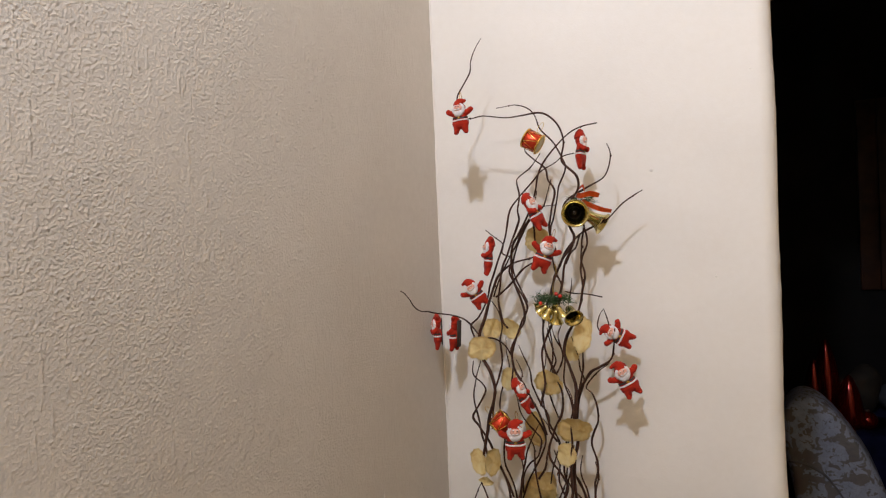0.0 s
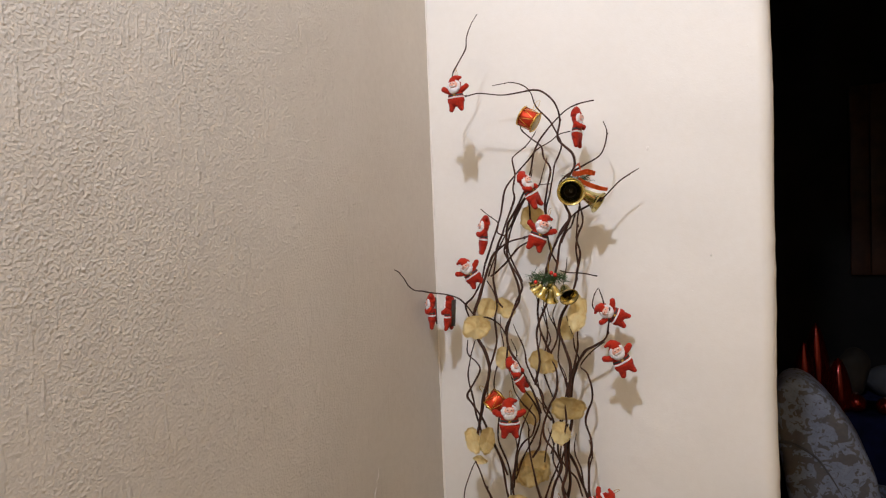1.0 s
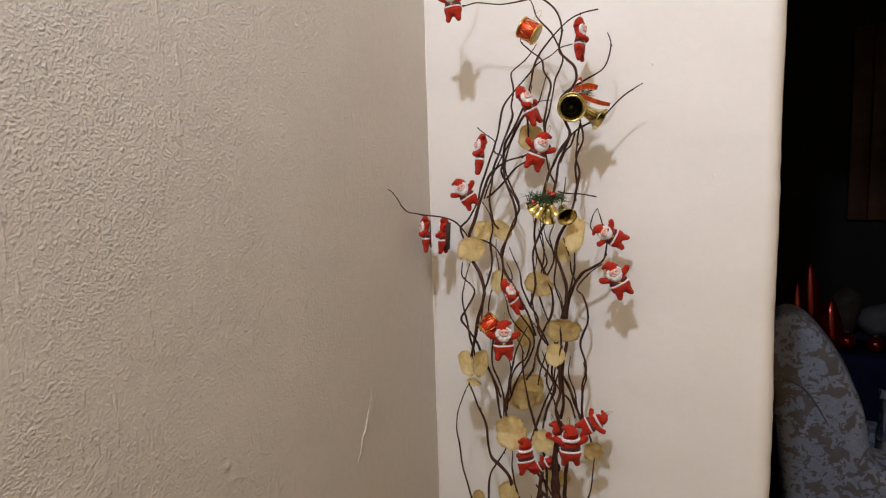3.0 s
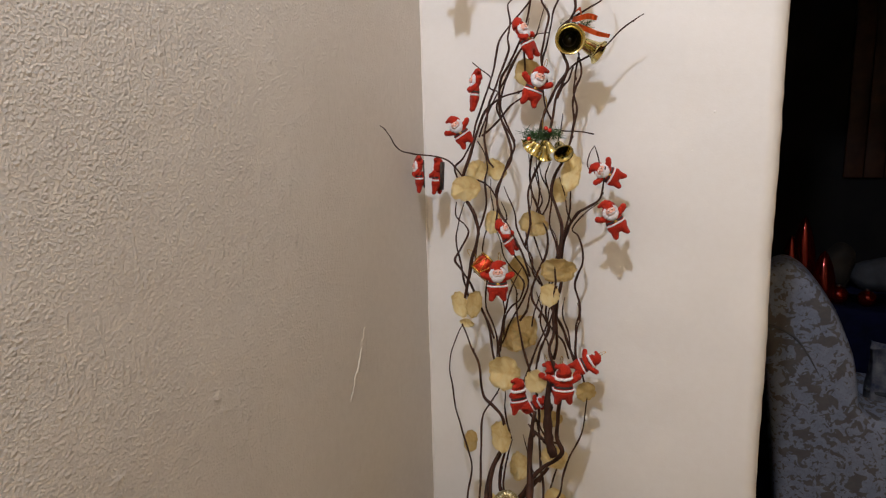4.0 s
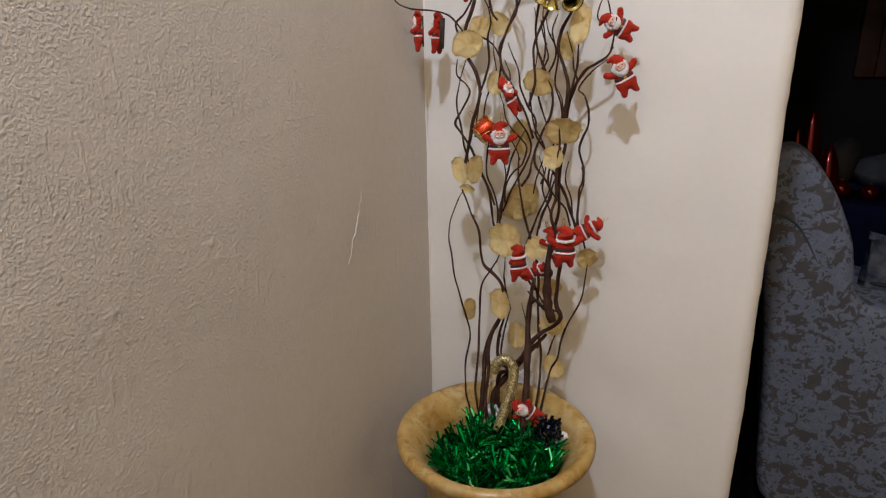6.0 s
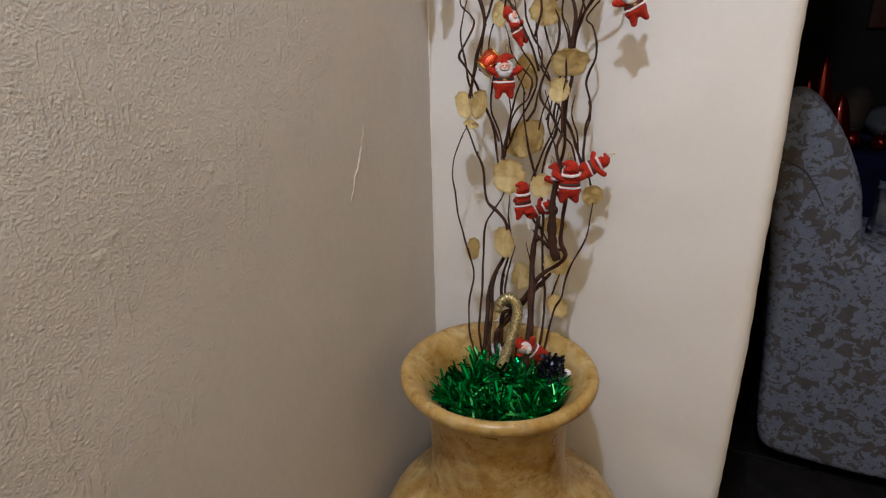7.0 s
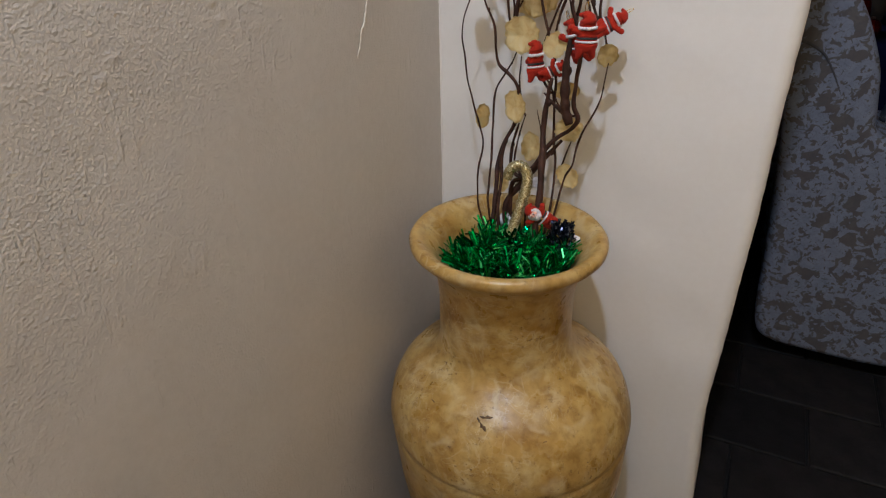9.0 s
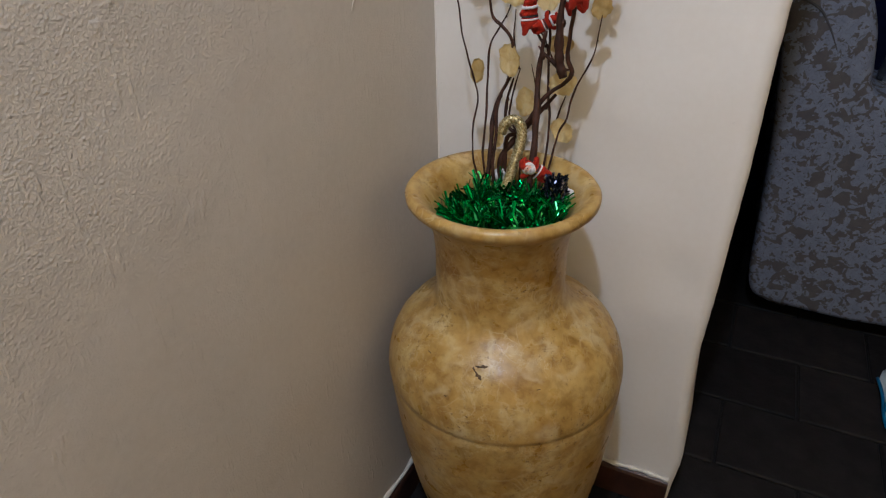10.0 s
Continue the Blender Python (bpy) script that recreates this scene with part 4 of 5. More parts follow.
        blob(b, (0, 0.12, -0.1), (0.12, 0.07, 0.2), 0)
    # uneven, as flocked moulded figures are
    for w in b.verts:
        w.co += 0.012 * noise.noise_vector(w.co * 8) + 0.004 * noise.noise_vector(w.co * 25)
    if tucked:
        for w in b.verts:
            w.co.y *= 0.80
    me = bpy.data.meshes.new(name)
    b.to_mesh(me)
    b.free()
    for m in (M_red, M_white, M_skin, M_black, M_gold, M_board):
        me.materials.append(m)
    me.polygons.foreach_set("use_smooth", [True] * len(me.polygons))
    return me


DOLLS = [
    (.102, -.114, 1.600, .053, 2, -22),
    (.263, -.070, 1.541, .059, 0, 65),
    (.197, -.085, 1.459, .060, 27, 50),
    (.208, -.080, 1.398, .057, -22, 8),
    (.123, -.080, 1.397, .061, -8, -85),
    (.097, -.075, 1.342, .052, 32, -5),
    (.026, -.070, 1.281, .058, 0, -84),
    (.052, -.060, 1.278, .058, -3, -118),
    (.300, -.050, 1.282, .052, 62, 0),
    (.311, -.060, 1.223, .057, 28, 0),
    (.171, -.090, 1.197, .056, 28, 62),
    (.161, -.100, 1.135, .061, 0, 0),
    (.266, -.136, 1.012, .059, 0, 180),
    (.242, -.085, .995, .062, 20, 150),
    (.276, -.060, 1.016, .050, -62, 150),
    (.190, -.095, .967, .058, 3, 205),
    (.212, -.090, .956, .040, -60, 200),
    (.227, -.152, .769, .052, 58, -8),
]
LOOPED = (0, 3, 11, 12)
SIDEWAYS = (1, 2, 4, 10, 16)
doll_open, doll_loop = doll_mesh("doll", False, False, False), doll_mesh("doll_looped", True, False, False)
doll_side, doll_board = doll_mesh("doll_side", False, False, True), doll_mesh("doll_backed", False, True, True)
doll_flip = doll_mesh("doll_flipped", False, False, False, flip=-1)
doll_back = doll_mesh("doll_back", True, False, False, True)
doll_slim = doll_mesh("doll_slim", False, False, True, True)
for k, (x, y, z, size, lean, turn) in enumerate(DOLLS):
    me = doll_board if k in (6, 7) else doll_slim if k == 15 else doll_back if abs(turn) > 140 else doll_loop if k in LOOPED else doll_side if k in SIDEWAYS else doll_flip if k in (5, 8, 9) else doll_open
    d = new("doll_ornament", me)
    d.matrix_basis = Matrix.Translation((x, y, z)) @ pose(0, 0, 0, 0, 0, 24) @ pose(0, 0, 0, 0, -lean, 0) @ pose(0, 0, 0, 0, 0, turn) @ Matrix.Scale(0.93 * size, 4)
    if k == 17:
        text = "small red flocked doll lying in the tinsel in the vase"
    elif k in (6, 7):
        text = "red flocked doll ornament with dark backing board on thin twig"
    elif abs(turn) > 110:
        text = "red flocked doll ornament seen from behind on a twig"
    else:
        text = "red flocked doll ornament with white beard on a twig"
    tagged(d, text, "ornament", "dolls on the branches")


def drum(place, turn, size, hang):
    """Red foil drum with gold rims and lacing; its axis is z, height 1 across 1."""
    d = thing("drum_ornament", place, "tiny red foil drum ornament with gold rims and lacing", "ornament", "drums on the branches")
    d.matrix_basis = Matrix.Translation(place) @ turn @ Matrix.Scale(size, 4)
    part("shell", lathe([(0.40, -0.36), (0.42, -0.34), (0.42, 0.34), (0.40, 0.36)], 28), M_foil, d)
    for s in (-1, 1):
        part("drumhead", lathe([(0.05, 0.372 * s - 0.01), (0.39, 0.372 * s - 0.008), (0.39, 0.372 * s + 0.008), (0.05, 0.372 * s + 0.01)], 28), M_drumskin, d, "pale drumhead")
        part("rim", tube([Vector((0.44 * math.cos(a), 0.44 * math.sin(a), 0.36 * s)) for a in np.linspace(0, 2 * math.pi, 33)], 0.045, sides=8), M_gold, d, "gold rim")
    for k in range(12):
        a, c = 2 * math.pi * k / 12, 2 * math.pi * (k + 1) / 12
        s = 1 if k % 2 else -1
        pts = [Vector((0.445 * math.cos(a + (c - a) * u), 0.445 * math.sin(a + (c - a) * u), s * (0.34 - 0.68 * u))) for u in (0, 0.33, 0.66, 1)]
        part("lacing", tube(pts, 0.016, sides=5), M_gold, d, "gold cord")
    for a in range(6):
        b = bmesh.new()
        blob(b, (0.47 * math.cos(a * 1.047), 0.47 * math.sin(a * 1.047), 0.36), (0.035, 0.035, 0.06), 0, (0, 0, 0), 8, 6)
        part("lug", b, M_gold, d, "gold bead")
    loop = [Vector((hang * (0.72 - 0.26 * math.cos(a)), 0.0, 0.10 * math.sin(a))) for a in np.linspace(0, 2 * math.pi, 16)]
    part("string", tube(loop, 0.012, sides=5), M_string, d, "gold thread loop")


drum((0.196, -0.075, 1.560), pose(0, 0, 0, 0, 0, 24) @ pose(0, 0, 0, 0, 122, 0) @ pose(0, 0, 0, 16, 0, 0), 0.031, -1)
drum((0.132, -0.080, 1.151), pose(0, 0, 0, 0, 0, 24) @ pose(0, 0, 0, 0, -132, 0) @ pose(0, 0, 0, 12, 0, 0), 0.034, 1)

BELL = [(0.02, 0.50), (0.10, 0.49), (0.18, 0.45), (0.235, 0.36), (0.26, 0.20), (0.29, 0.02), (0.34, -0.18), (0.42, -0.34), (0.50, -0.42), (0.52, -0.45), (0.505, -0.47), (0.46, -0.44), (0.39, -0.34)]
BELL_IN = [(0.388, -0.338), (0.30, -0.18), (0.25, 0.02), (0.22, 0.20), (0.19, 0.34), (0.10, 0.42), (0.02, 0.43)]


def bell(parent, m):
    """A bell with a rolled lip, mouth to -z."""
    ob = part("bell", lathe(BELL, 32, caps=False), M_brass, parent, "shiny gold bell")
    ob.matrix_basis = m
    part("bell_lip", lathe(BELL_IN[:3], 28, caps=False), M_brass, ob, "polished inner lip")
    part("bell_inside", lathe(BELL_IN[2:], 28, caps=False), M_bell_shade, ob, "hollow of the bell with its shade painted in")
    b = bmesh.new()
    blob(b, (0, 0, -0.18), (0.055, 0.055, 0.06))
    tube([Vector((0, 0, -0.16)), Vector((0, 0, 0.40))], 0.016, b, 6)
    part("clapper", b, M_bell_shade, ob)
    return ob


def sprig(parent, centre, size, count, seed):
    """A tuft of artificial needles."""
    r = random.Random(seed)
    b = bmesh.new()
    for _ in range(count):
        d = Vector((r.gauss(0, 1), r.gauss(0, 0.6), r.gauss(0.1, 0.6))).normalized()
        o = Vector((r.uniform(-0.5, 0.5), r.uniform(-0.15, 0.15), r.uniform(-0.2, 0.2))) * size
        tube([o, o + d * size * r.uniform(0.25, 0.5)], lambda u: 0.0006 * (1.1 - u), b, 4)
    ob = part("sprig", b, M_needle, parent, "green artificial needles")
    ob.matrix_basis = Matrix.Translation(centre)


def ribbon(parent, points, width, mat, label):
    """A flat band along points."""
    b = bmesh.new()
    pts = spline([Vector(p) for p in points], 4)
    rows = []
    for k, p in enumerate(pts):
        w = width * (0.75 + 0.25 * math.sin(3.0 * k / len(pts) + 0.4))
        side = Vector((0.2, 0.45, 0.9)).normalized()
        rows.append([b.verts.new(p + side * w / 2), b.verts.new(p - side * w / 2)])
    for a, c in zip(rows, rows[1:]):
        b.faces.new((a[0], a[1], c[1], c[0]))
    bmesh.ops.solidify(b, geom=b.faces[:], thickness=0.0006)
    part("ribbon", b, mat, parent, label)


def big_bells():
    t = thing("bell_ornament", (0.253, -0.076, 1.455), "pair of shiny gold bells with red ribbon and green needles", "ornament", "bells on the branches")
    view = pose(0, 0, 0, 0, 0, 24)
    bell(t, view @ pose(0, 0, 0, -84, 0, 0) @ pose(0, 0, 0, 0, 6, 0) @ Matrix.Scale(0.0365, 4))
    bell(t, Matrix.Translation((0.024, 0.012, -0.010)) @ view @ pose(0, 0, 0, -35, 0, 0) @ pose(0, 0, 0, 0, -48, 0) @ Matrix.Scale(0.031, 4))
    sprig(t, (0.006, 0.010, 0.016), 0.030, 110, 3)
    ribbon(t, [(0.004, -0.002, 0.024), (0.014, -0.014, 0.022), (0.026, -0.013, 0.024), (0.037, -0.010, 0.021)], 0.009, M_ribbon, "red ribbon")
    ribbon(t, [(0.012, -0.004, 0.016), (0.026, -0.012, 0.008), (0.040, -0.010, 0.002), (0.052, -0.006, -0.001)], 0.007, M_ribbon, "red ribbon")
    ribbon(t, [(0.003, 0.0, 0.022), (0.009, -0.005, 0.032), (0.013, 0.0, 0.036), (0.014, 0.004, 0.028)], 0.005, M_ribbon, "red ribbon")


def small_bells():
    t = thing("bell_ornament", (0.224, -0.088, 1.325), "cluster of small gold bells under green needles with red berries", "ornament", "bells on the branches")
    view = pose(0, 0, 0, 0, 0, 24)
    for x, y, z, rx, ry, size in ((-0.023, 0.002, 0.001, 14, 70, 0.015), (-0.016, -0.006, -0.003, 22, 46, 0.017), (-0.008, -0.011, -0.008, 4, 30, 0.018), (0.003, -0.006, -0.012, 18, 2, 0.020), (0.010, -0.010, -0.005, 2, -24, 0.016), (-0.003, 0.006, -0.002, 30, 14, 0.017)):
        bell(t, Matrix.Translation((x, y, z)) @ view @ pose(0, 0, 0, rx, 0, 0) @ pose(0, 0, 0, 0, ry, 0) @ Matrix.Scale(size, 4))
    bell(t, Matrix.Translation((0.023, -0.002, -0.008)) @ view @ pose(0, 0, 0, -58, 0, 0) @ pose(0, 0, 0, 0, -10, 0) @ Matrix.Scale(0.026, 4))
    sprig(t, (-0.013, 0, 0.011), 0.029, 150, 5)
    sprig(t, (0.010, 0, 0.011), 0.025, 110, 6)
    for x, y, z in ((0.005, -0.010, 0.019), (0.010, -0.009, 0.016), (-0.018, -0.010, 0.006)):
        b = bmesh.new()
        blob(b, (x, y, z), (0.0028, 0.0028, 0.0028), 0, (0, 0, 0), 10, 7)
        part("berry", b, M_berry, t, "red berry")
    ribbon(t, [(-0.002, 0, 0.016), (-0.001, -0.004, 0.032), (0.003, 0, 0.048), (0.0, 0.004, 0.060)], 0.005, M_string, "gold ribbon")


big_bells()
small_bells()


# ---------- in the mouth of the vase ----------
def tinsel(name, label, centre, spread, count, length, mat, seed):
    """A garland: a wire in loops, thick with thin folded foil strips."""
    r = random.Random(seed)
    t = thing(name, centre, label, "tinsel garland")
    wire = []
    for k in range(46):
        a = k * 0.62
        q = 0.35 + 0.62 * abs(math.sin(k * 0.37))
        wire.append(Vector((spread[0] * q * math.cos(a), spread[1] * q * math.sin(a), spread[2] * math.sin(1.7 * a))))
    path = spline(wire, 6)
    part("wire", tube(path, 0.0008, sides=5), M_string, t)
    verts, faces = [], []
    for _ in range(count):
        o = path[r.randrange(len(path))] + Vector((r.gauss(0, 1), r.gauss(0, 1), r.gauss(0, 1))) * 0.0015
        d = Vector((r.gauss(0, 1), r.gauss(0, 1), r.gauss(0.45, 0.8))).normalized()
        if (o + d * length).xy.length > max(spread[0], spread[1]) * 1.25:
            d = Vector((d.x * 0.4, d.y * 0.4, abs(d.z) + 0.3)).normalized()
        s = d.orthogonal().normalized()
        s = Matrix.Rotation(r.uniform(0, 6.28), 3, d) @ s
        n = d.cross(s)
        w, l = r.uniform(0.0010, 0.0026), length * r.uniform(0.6, 1.1)
        bend = n * l * r.uniform(-0.18, 0.18) + Vector((0, 0, -0.10 * l))
        k = len(verts)
        for u in (0.0, 0.5, 1.0):
            p = o + d * l * u + bend * u * u
            # keep inside the mouth of the vase
            q, top = Vector((p.x + centre[0] - VX + 0.009, p.y + centre[1] - VY + 0.004)), p.z + centre[2]
            room = 0.085 + 1.1 * max(0.0, top - 0.730)
            if q.length > room:
                p = Vector((p.x - q.x * (1 - room / q.length), p.y - q.y * (1 - room / q.length), p.z))
            verts += [p - s * w, p + n * w * 0.5, p + s * w]
        for j in (0, 3):
            faces += [(k + j, k + j + 1, k + j + 4, k + j + 3), (k + j + 1, k + j + 2, k + j + 5, k + j + 4)]
    me = bpy.data.meshes.new("foil_fringe")
    me.from_pydata(verts, [], faces)
    tagged(part("foil_fringe", me, mat, t, smooth=False), kind="stuff")


tinsel("tinsel_garland", "glossy green tinsel garland heaped in the mouth of the vase", (0.203, -0.214, 0.714), (0.082, 0.068, 0.015), 1700, 0.041, M_tinsel, 2)
tinsel("tinsel_tuft", "small navy and silver tinsel tuft beside the doll", (0.262, -0.165, 0.745), (0.012, 0.010, 0.012), 420, 0.018, M_navy_tinsel, 9)


def cane():
    c = thing("candy_cane_ornament", (0.195, -0.175, 0.692), "gold glitter cane ornament stuck into the vase", "ornament")
    pts = [(-0.014, -0.012, 0.0), (-0.006, 0.004, 0.045), (0.002, 0.028, 0.09), (0.004, 0.042, 0.118), (-0.002, 0.047, 0.134), (-0.013, 0.046, 0.138), (-0.022, 0.042, 0.131), (-0.025, 0.038, 0.118)]
    b = tube(spline([Vector(p) for p in pts], 16), lambda u: 0.0074 * (1 - 0.15 * max(0, u - 0.85) / 0.15), sides=22)
    r = random.Random(8)
    for w in b.verts:
        w.co += Vector((r.gauss(0, 1), r.gauss(0, 1), r.gauss(0, 1))) * 0.00035
    part("stick", b, M_glitter, c)


cane()


def tissue():
    """Wisps of white tissue tucked behind the tinsel, against the rim."""
    for place, size in (((0.166, -0.124, 0.738), 0.013), ((0.276, -0.150, 0.741), 0.009)):
        b = bmesh.new()
        blob(b, (0, 0, 0), (size, 0.55 * size, 1.1 * size), 0, (0, 20, 0), 24, 16)
        for w in b.verts:
            w.co += 0.5 * size * noise.noise_vector(w.co * 95 + Vector(place) * 40) + 0.25 * size * noise.noise_vector(w.co * 260)
        t = part("tissue_scrap", b, M_white, None)
        t.location = place
        tagged(t, "crumpled white tissue scrap tucked inside the vase rim", "tissue", "tissue scraps in the vase")


tissue()


# ---------- the room beyond ----------
def extrude_profile(profile, y0, y1, rim):
    """A padded panel: an outline in x and z, drawn through from y0 to y1 with a rounded rim."""
    line = spline([Vector((x, 0, z)) for x, z in [*profile, profile[0]]], 3)[:-1]
    n = len(line)
    mid = sum(line, Vector()) / n
    turn = sum((line[k] - mid).cross(line[(k + 1) % n] - mid).y for k in range(n))
    out = []
    for k in range(n):
        d = line[(k + 1) % n] - line[k - 1]
        v = Vector((d.z, 0, -d.x)).normalized()
        out.append(v if turn < 0 else -v)
    if sum((line[k] - mid).dot(out[k]) for k in range(n)) < 0:
        out = [-v for v in out]
    b = bmesh.new()
    rings = []
    for ys, sign in ((y0, 1), (y1, -1)):
        part_rings = []
        for a in (0, 18, 36, 54, 72, 90):
            inset, depth = rim * (1 - math.sin(radians(a))), rim * (1 - math.cos(radians(a)))
            part_rings.append([b.verts.new((line[k].x - out[k].x * inset, ys + sign * depth, line[k].z - out[k].z * inset)) for k in range(n)])
        rings += part_rings if sign > 0 else part_rings[::-1]
    for p, q in zip(rings, rings[1:]):
        for k in range(n):
            b.faces.new((p[k], p[(k + 1) % n], q[(k + 1) % n], q[k]))
    b.faces.new(rings[0])
    b.faces.new(rings[-1])
    bmesh.ops.recalc_face_normals(b, faces=b.faces[:])
    # soft, uneven padding
    for w in b.verts:
        w.co += 0.004 * noise.noise_vector(w.co * 9)
    return b


def armchair():
    c = thing("armchair", (0.9, 1.05, 0), "armchair in a worn grey cover with pale blue flowers", "armchair")
    o = Vector((-0.9, -1.05, 0))

    def at(ob):
        ob.matrix_basis = Matrix.Translation(o)
        return ob

    side = [(0.655, 0.058), (0.610, 0.075), (0.589, 0.13), (0.580, 0.24), (0.568, 0.38), (0.556, 0.52), (0.542, 0.66), (0.524, 0.79), (0.506, 0.90), (0.504, 0.968), (0.524, 1.008), (0.556, 1.022), (0.590, 1.008), (0.624, 0.972), (0.660, 0.917), (0.692, 0.855),
            (0.714, 0.79), (0.727, 0.725), (0.732, 0.688), (0.760, 0.668), (0.85, 0.660), (1.05, 0.652), (1.24, 0.642), (1.30, 0.61), (1.32, 0.52), (1.32, 0.30), (1.32, 0.12), (1.29, 0.075), (1.10, 0.068), (0.85, 0.054)]
    at(part("side_panel", extrude_profile(side, 0.740, 0.90, 0.028), M_floral, c))
    at(part("side_panel", extrude_profile([(x, 0.88 * z + 0.008) for x, z in side], 1.19, 1.33, 0.034), M_floral, c))
    fold = spline([Vector(p) for p in ((0.515, 0.742, 0.908), (0.545, 0.739, 0.905), (0.585, 0.738, 0.885), (0.612, 0.739, 0.850), (0.632, 0.740, 0.815), (0.650, 0.741, 0.780))], 6)
    # raised dark cord stands in for the shade sunk in this seam
    at(part("seam", tube([p - Vector((0, 0, 0.036)) for p in fold], lambda u: 0.0040 * (1.05 - 0.8 * u), sides=8), M_seam_shade, c, "seam under the rolled top, its shade drawn as a dark cord"))
    back = [(0.60, 0.08), (0.58, 0.5), (0.56, 0.82), (0.59, 0.875), (0.64, 0.85), (0.69, 0.78), (0.72, 0.66), (0.74, 0.42), (0.74, 0.1)]
    at(part("backrest", extrude_profile(back, 0.86, 1.24, 0.015), M_floral, c))
    at(part("seat", bevelled_box((0.70, 0.87, 0.08), (1.30, 1.23, 0.36), 0.03, 3), M_floral, c))
    at(part("seat_cushion", bevelled_box((0.72, 0.885, 0.36), (1.31, 1.215, 0.48), 0.05, 4), M_floral, c))
    for x, y in ((0.70, 0.86), (1.26, 0.86), (0.66, 1.27), (1.26, 1.27)):
        at(part("foot", lathe([(0.018, 0.0), (0.022, 0.008), (0.026, 0.05), (0.028, 0.09)], 16, None, Matrix.Translation((x, y, 0))), M_skirt, c, "short dark wooden foot"))


def table():
    t = thing("side_table", (0.82, 1.62, 0), "low table draped in dark navy cloth behind the armchair", "table")
    o = Vector((-0.82, -1.62, 0))
    b = bmesh.new()
    rows = []
    # draped cloth: flat top, then folds that swell towards the floor
    outline = []
    for x, y in [(x, 1.39) for x in np.linspace(0.40, 1.24, 40)] + [(1.24, y) for y in np.linspace(1.40, 1.84, 22)] + [(x, 1.85) for x in np.linspace(1.24, 0.40, 40)] + [(0.40, y) for y in np.linspace(1.84, 1.40, 22)]:
        outline.append(Vector((x, y, 0)))
    mid = Vector((0.82, 1.62, 0))
    for z, grow in ((0.762, 0.0), (0.765, 0.96), (0.760, 0.99), (0.745, 1.0), (0.6, 1.01), (0.4, 1.02), (0.2, 1.03), (0.03, 1.04)):
        ring = []
        for k, p in enumerate(outline):
            f = 0 if z > 0.74 else 0.018 * (0.75 - z) / 0.7 * math.sin(k * 1.3)
            q = mid + (p - mid) * (max(grow, 0.02) + f)
            ring.append(b.verts.new((q.x, q.y, z)))
        rows.append(ring)
    for a, c in zip(rows, rows[1:]):
        for k in range(len(a)):
            b.faces.new((a[k], a[(k + 1) % len(a)], c[(k + 1) % len(c)], c[k]))
    b.faces.new(rows[0])
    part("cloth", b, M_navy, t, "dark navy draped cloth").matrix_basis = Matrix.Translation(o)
    for x in (0.45, 1.19):
        for y in (1.44, 1.80):
            part("leg", bevelled_box((x - 0.02, y - 0.02, 0), (x + 0.02, y + 0.02, 0.74)), M_wood, t).matrix_basis = Matrix.Translation(o)


def bauble(place, r):
    b = thing("bauble", place, "shiny red glass bauble resting on the navy cloth", "ornament", "red baubles on the table")
    s = bmesh.new()
    blob(s, (0, 0, 0), (r, r, r), 0, (0, 0, 0), 32, 20)
    part("ball", s, M_bauble, b)
    part("cap", lathe([(0.2 * r, 0.95 * r), (0.22 * r, 0.97 * r), (0.22 * r, 1.13 * r), (0.12 * r, 1.16 * r)], 16), M_skirt, b, "dark cap")


def finial(place, h, r):
    """A red drop ornament drawn out to a point."""
    f = thing("drop_ornament", place, "shiny red pointed drop ornament standing upright", "ornament", "red drop ornaments on the table")
    prof = [(0.3 * r, 0.0), (0.9 * r, 0.02 * h), (r, 0.10 * h), (r, 0.26 * h), (0.93 * r, 0.42 * h), (0.80 * r, 0.58 * h), (0.63 * r, 0.72 * h), (0.43 * r, 0.85 * h), (0.24 * r, 0.95 * h), (0.12 * r, 0.985 * h), (0.02 * r, h)]
    part("drop", lathe(prof, 28), M_bauble, f)
    part("collar", lathe([(0.30 * r, -0.001), (0.34 * r, 0.001), (0.34 * r, 0.004), (0.2 * r, 0.006)], 18), M_gold, f, "gold collar")


armchair()
table()
for x, y, z, r in ((0.747, 1.45, 0.795, 0.030), (0.826, 1.45, 0.790, 0.027)):
    bauble((x, y, z), r)
for x, y, top, r in ((0.643, 1.52, 1.040, 0.047), (0.602, 1.43, 0.988, 0.040), (0.701, 1.46, 0.936, 0.042)):
    finial((x, y, 0.766), top - 0.766, r)


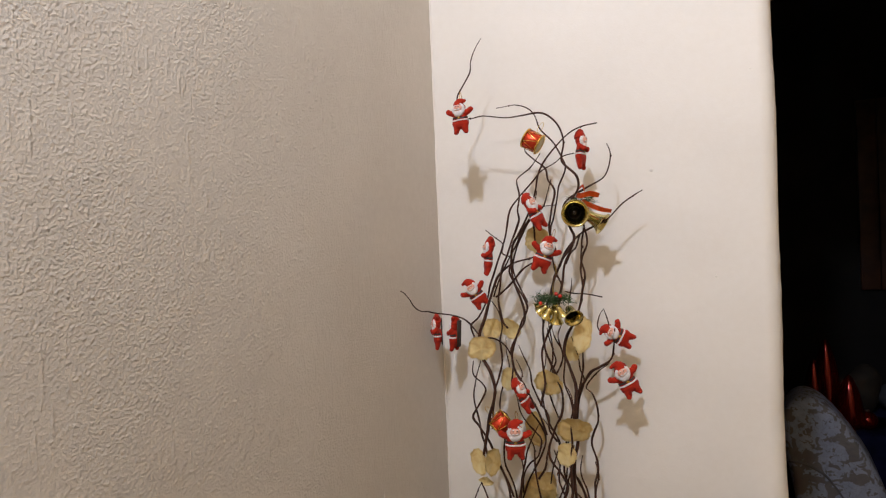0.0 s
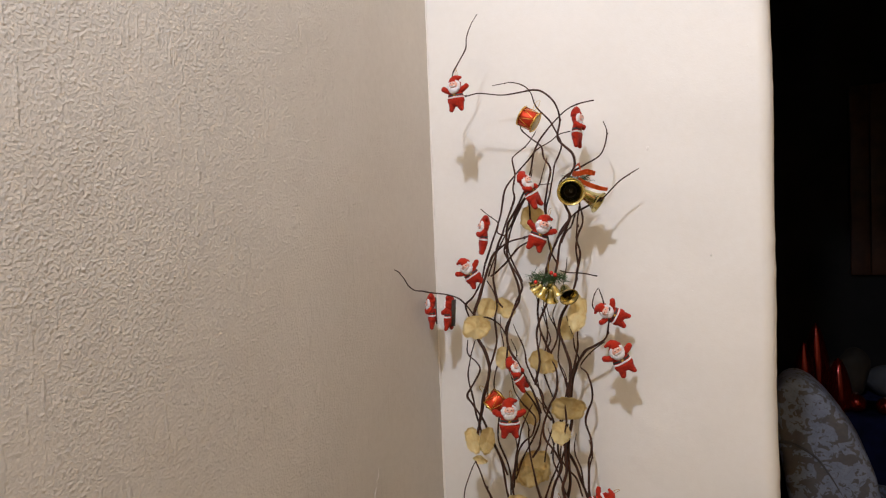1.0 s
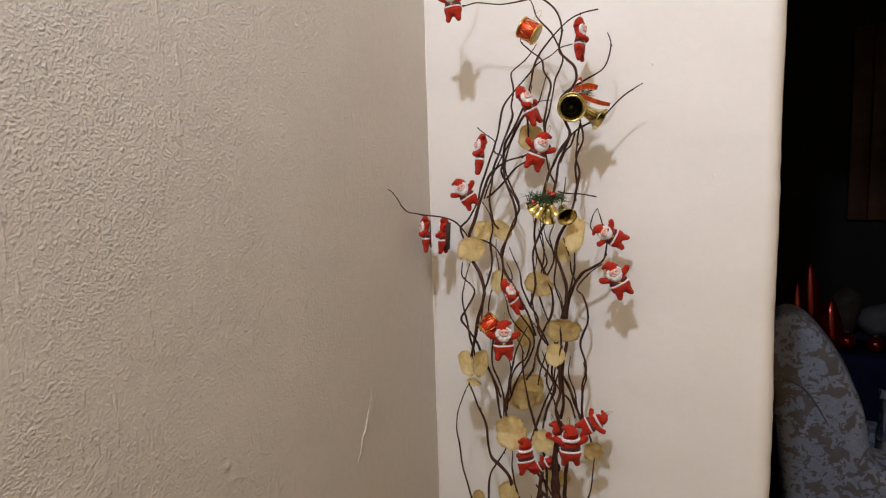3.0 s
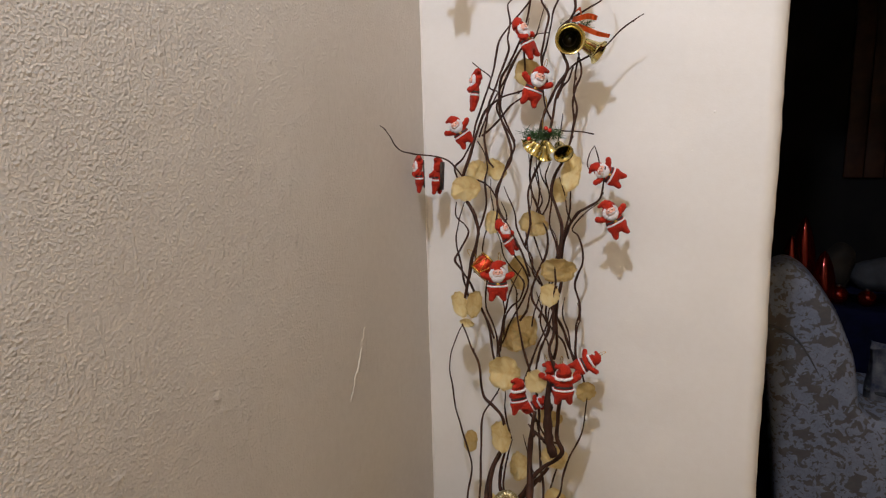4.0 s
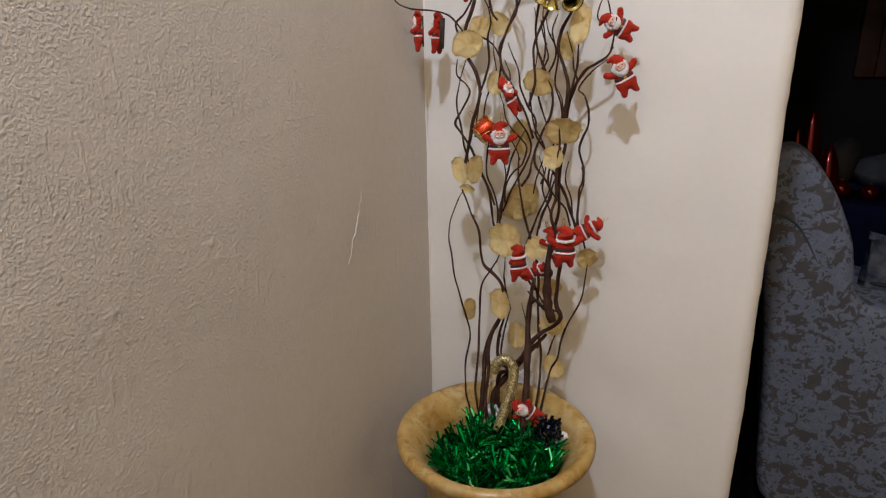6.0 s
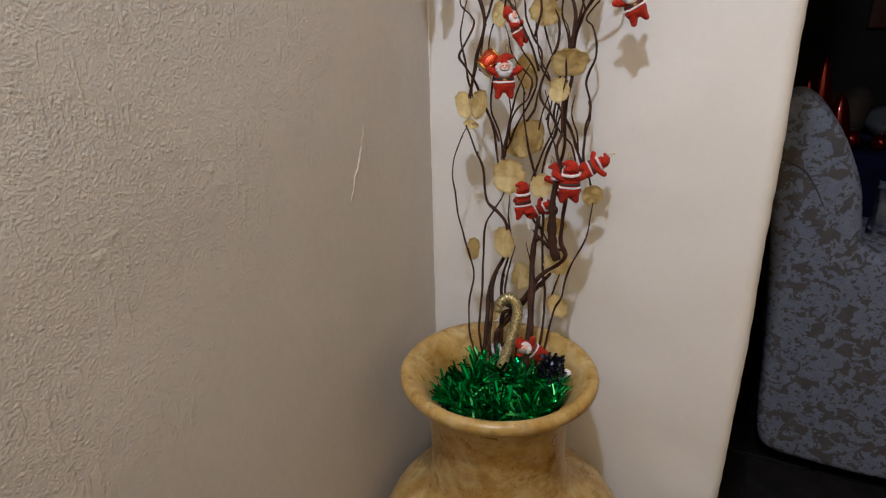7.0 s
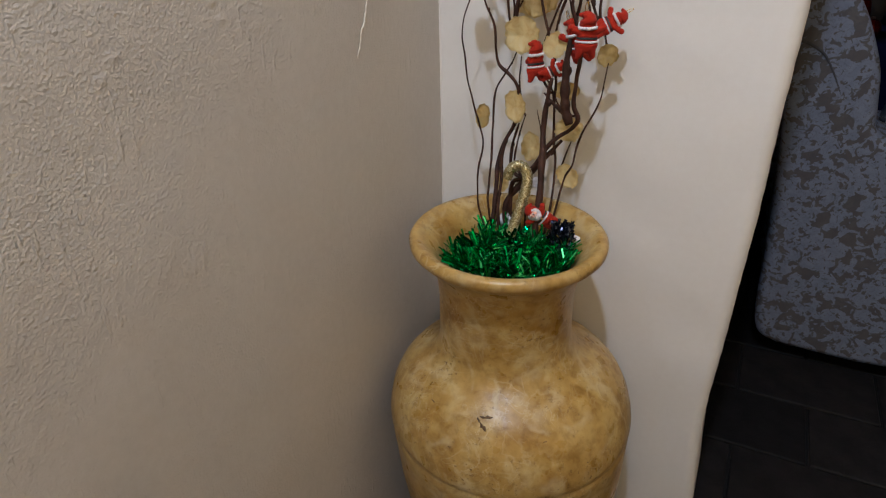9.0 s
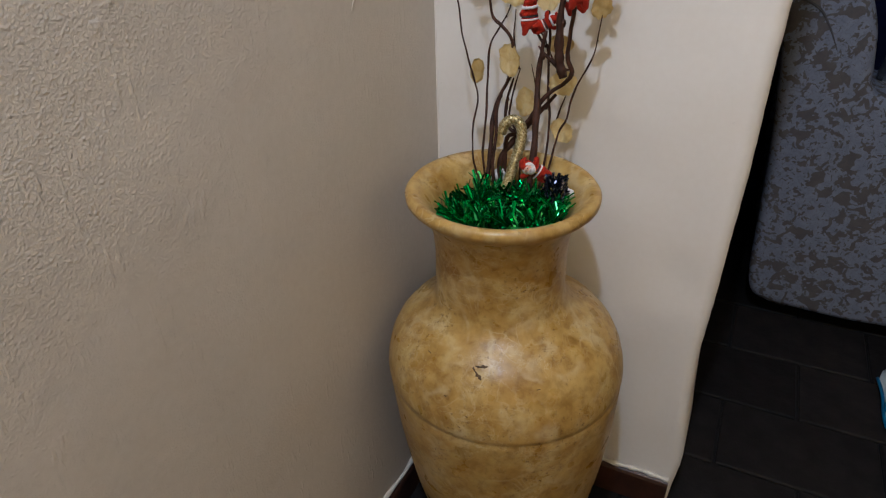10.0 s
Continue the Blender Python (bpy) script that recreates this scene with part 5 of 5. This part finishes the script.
def clutter():
    g = thing("gift_bag", (0.85, 1.06, 0.48), "silver and blue patterned paper bag on the seat", "bag")
    b = bmesh.new()
    rows = []
    for z, w in ((0.0, 0.062), (0.08, 0.066), (0.16, 0.064), (0.23, 0.058), (0.275, 0.066)):
        rows.append([b.verts.new((w * math.copysign(abs(math.cos(a)) ** 0.5, math.cos(a)) + 0.006 * math.sin(5 * a + 20 * z), 0.5 * w * math.copysign(abs(math.sin(a)) ** 0.5, math.sin(a)), z + 0.006 * math.sin(3 * a))) for a in np.linspace(0, 2 * math.pi, 28, endpoint=False)])
    for a, c in zip(rows, rows[1:]):
        for k in range(28):
            b.faces.new((a[k], a[(k + 1) % 28], c[(k + 1) % 28], c[k]))
    b.faces.new(rows[0][::-1])
    bmesh.ops.solidify(b, geom=b.faces[:], thickness=0.0012)
    part("paper", b, M_silver_bag, g)
    part("band", tube([Vector((0.064 * math.cos(a), 0.036 * math.sin(a), 0.15)) for a in np.linspace(0, 2 * math.pi, 30)], 0.006, sides=8), M_pale_shaded, g, "pale band")

    h = bmesh.new()
    blob(h, (0, 0, 0), (0.11, 0.08, 0.065), 0, (0, 0, 0), 28, 18)
    for w in h.verts:
        w.co += 0.018 * noise.noise_vector(w.co * 14)
        w.co.z = max(w.co.z, -0.045)
    p = part("folded_cloth", h, M_pale_shaded, None)
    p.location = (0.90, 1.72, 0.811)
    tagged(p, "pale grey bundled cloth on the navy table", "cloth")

    k = bmesh.new()
    blob(k, (0, 0, 0), (0.055, 0.05, 0.085), 0, (0, 14, 0), 24, 16)
    for w in k.verts:
        w.co += 0.014 * noise.noise_vector(w.co * 18)
        w.co.z = max(w.co.z, -0.075)
    p = part("crumpled_paper", k, M_card_shaded, None)
    p.location = (0.757, 1.68, 0.841)
    tagged(p, "brown crumpled paper bundle on the navy table", "bundle")

    d = thing("wooden_shutter", (1.35, 3.27, 1.05), "red-brown plank shutter on the dark far wall", "shutter")
    for j in range(9):
        part("plank", bevelled_box((-0.42 + 0.095 * j, -0.02, 0.0), (-0.42 + 0.095 * j + 0.092, 0.024, 1.05), 0.004), M_wood, d)

    s = thing("slipper", (0.975, 0.50, 0), "white rubber slipper with blue straps on the dark floor", "shoe")
    b = bmesh.new()
    pts = [(-0.040, -0.11), (-0.044, -0.05), (-0.040, 0.03), (-0.046, 0.09), (-0.036, 0.125), (0.0, 0.14), (0.036, 0.125), (0.046, 0.09), (0.040, 0.03), (0.044, -0.05), (0.040, -0.11), (0.0, -0.13)]
    f = b.faces.new([b.verts.new((x, y, 0.0)) for x, y in pts])
    r = bmesh.ops.extrude_face_region(b, geom=[f])
    bmesh.ops.translate(b, vec=(0, 0, 0.022), verts=[g2 for g2 in r["geom"] if isinstance(g2, bmesh.types.BMVert)])
    bmesh.ops.recalc_face_normals(b, faces=b.faces[:])
    bmesh.ops.bevel(b, geom=b.edges[:], offset=0.005, segments=2, affect="EDGES")
    part("sole", b, M_shoe, s)
    for q in (-1, 1):
        part("strap", tube(spline([Vector((0, 0.085, 0.022)), Vector((0.022 * q, 0.05, 0.045)), Vector((0.038 * q, 0.0, 0.042)), Vector((0.045 * q, -0.04, 0.018))], 6), 0.006, sides=8), M_shoe_blue, s, "blue strap")
    part("side_stripe", tube(spline([Vector((-0.046, -0.09, 0.012)), Vector((-0.049, -0.05, 0.013)), Vector((-0.045, 0.03, 0.012)), Vector((-0.050, 0.09, 0.012))], 5), 0.004, sides=8), M_shoe_blue, s, "blue stripe")


clutter()


# ---------- floor ----------
def build_floor():
    b = bmesh.new()
    box(b, (-0.15, -2.1, -0.12), (1.9, 3.45, -0.010))
    f = tagged(part("floor", b, M_grout, None, smooth=False), "dark slate tile floor laid in running bond", "floor", kind="structure")
    lx, ly, gap = 0.334, 0.214, 0.005
    t = bevelled_box((gap / 2, gap / 2, -0.0105), (lx - gap / 2, ly - gap / 2, 0.0), 0.003, 1)
    me = bpy.data.meshes.new("tile")
    t.to_mesh(me)
    t.free()
    me.materials.append(M_slate)
    r = random.Random(6)
    for j in range(-10, 16):
        for i in range(-2, 9):
            x, y = 0.748 + lx * (i - 3) + (lx / 2 if j % 2 else 0), 0.370 + ly * j
            if -0.2 < x < 1.75 and -1.95 < y < 3.2:
                ob = new("tile", me)
                ob.parent = f
                ob.matrix_basis = pose(x, y, r.uniform(-0.0015, 0.0), r.uniform(-0.25, 0.25), r.uniform(-0.2, 0.2), r.uniform(-0.3, 0.3))


build_floor()
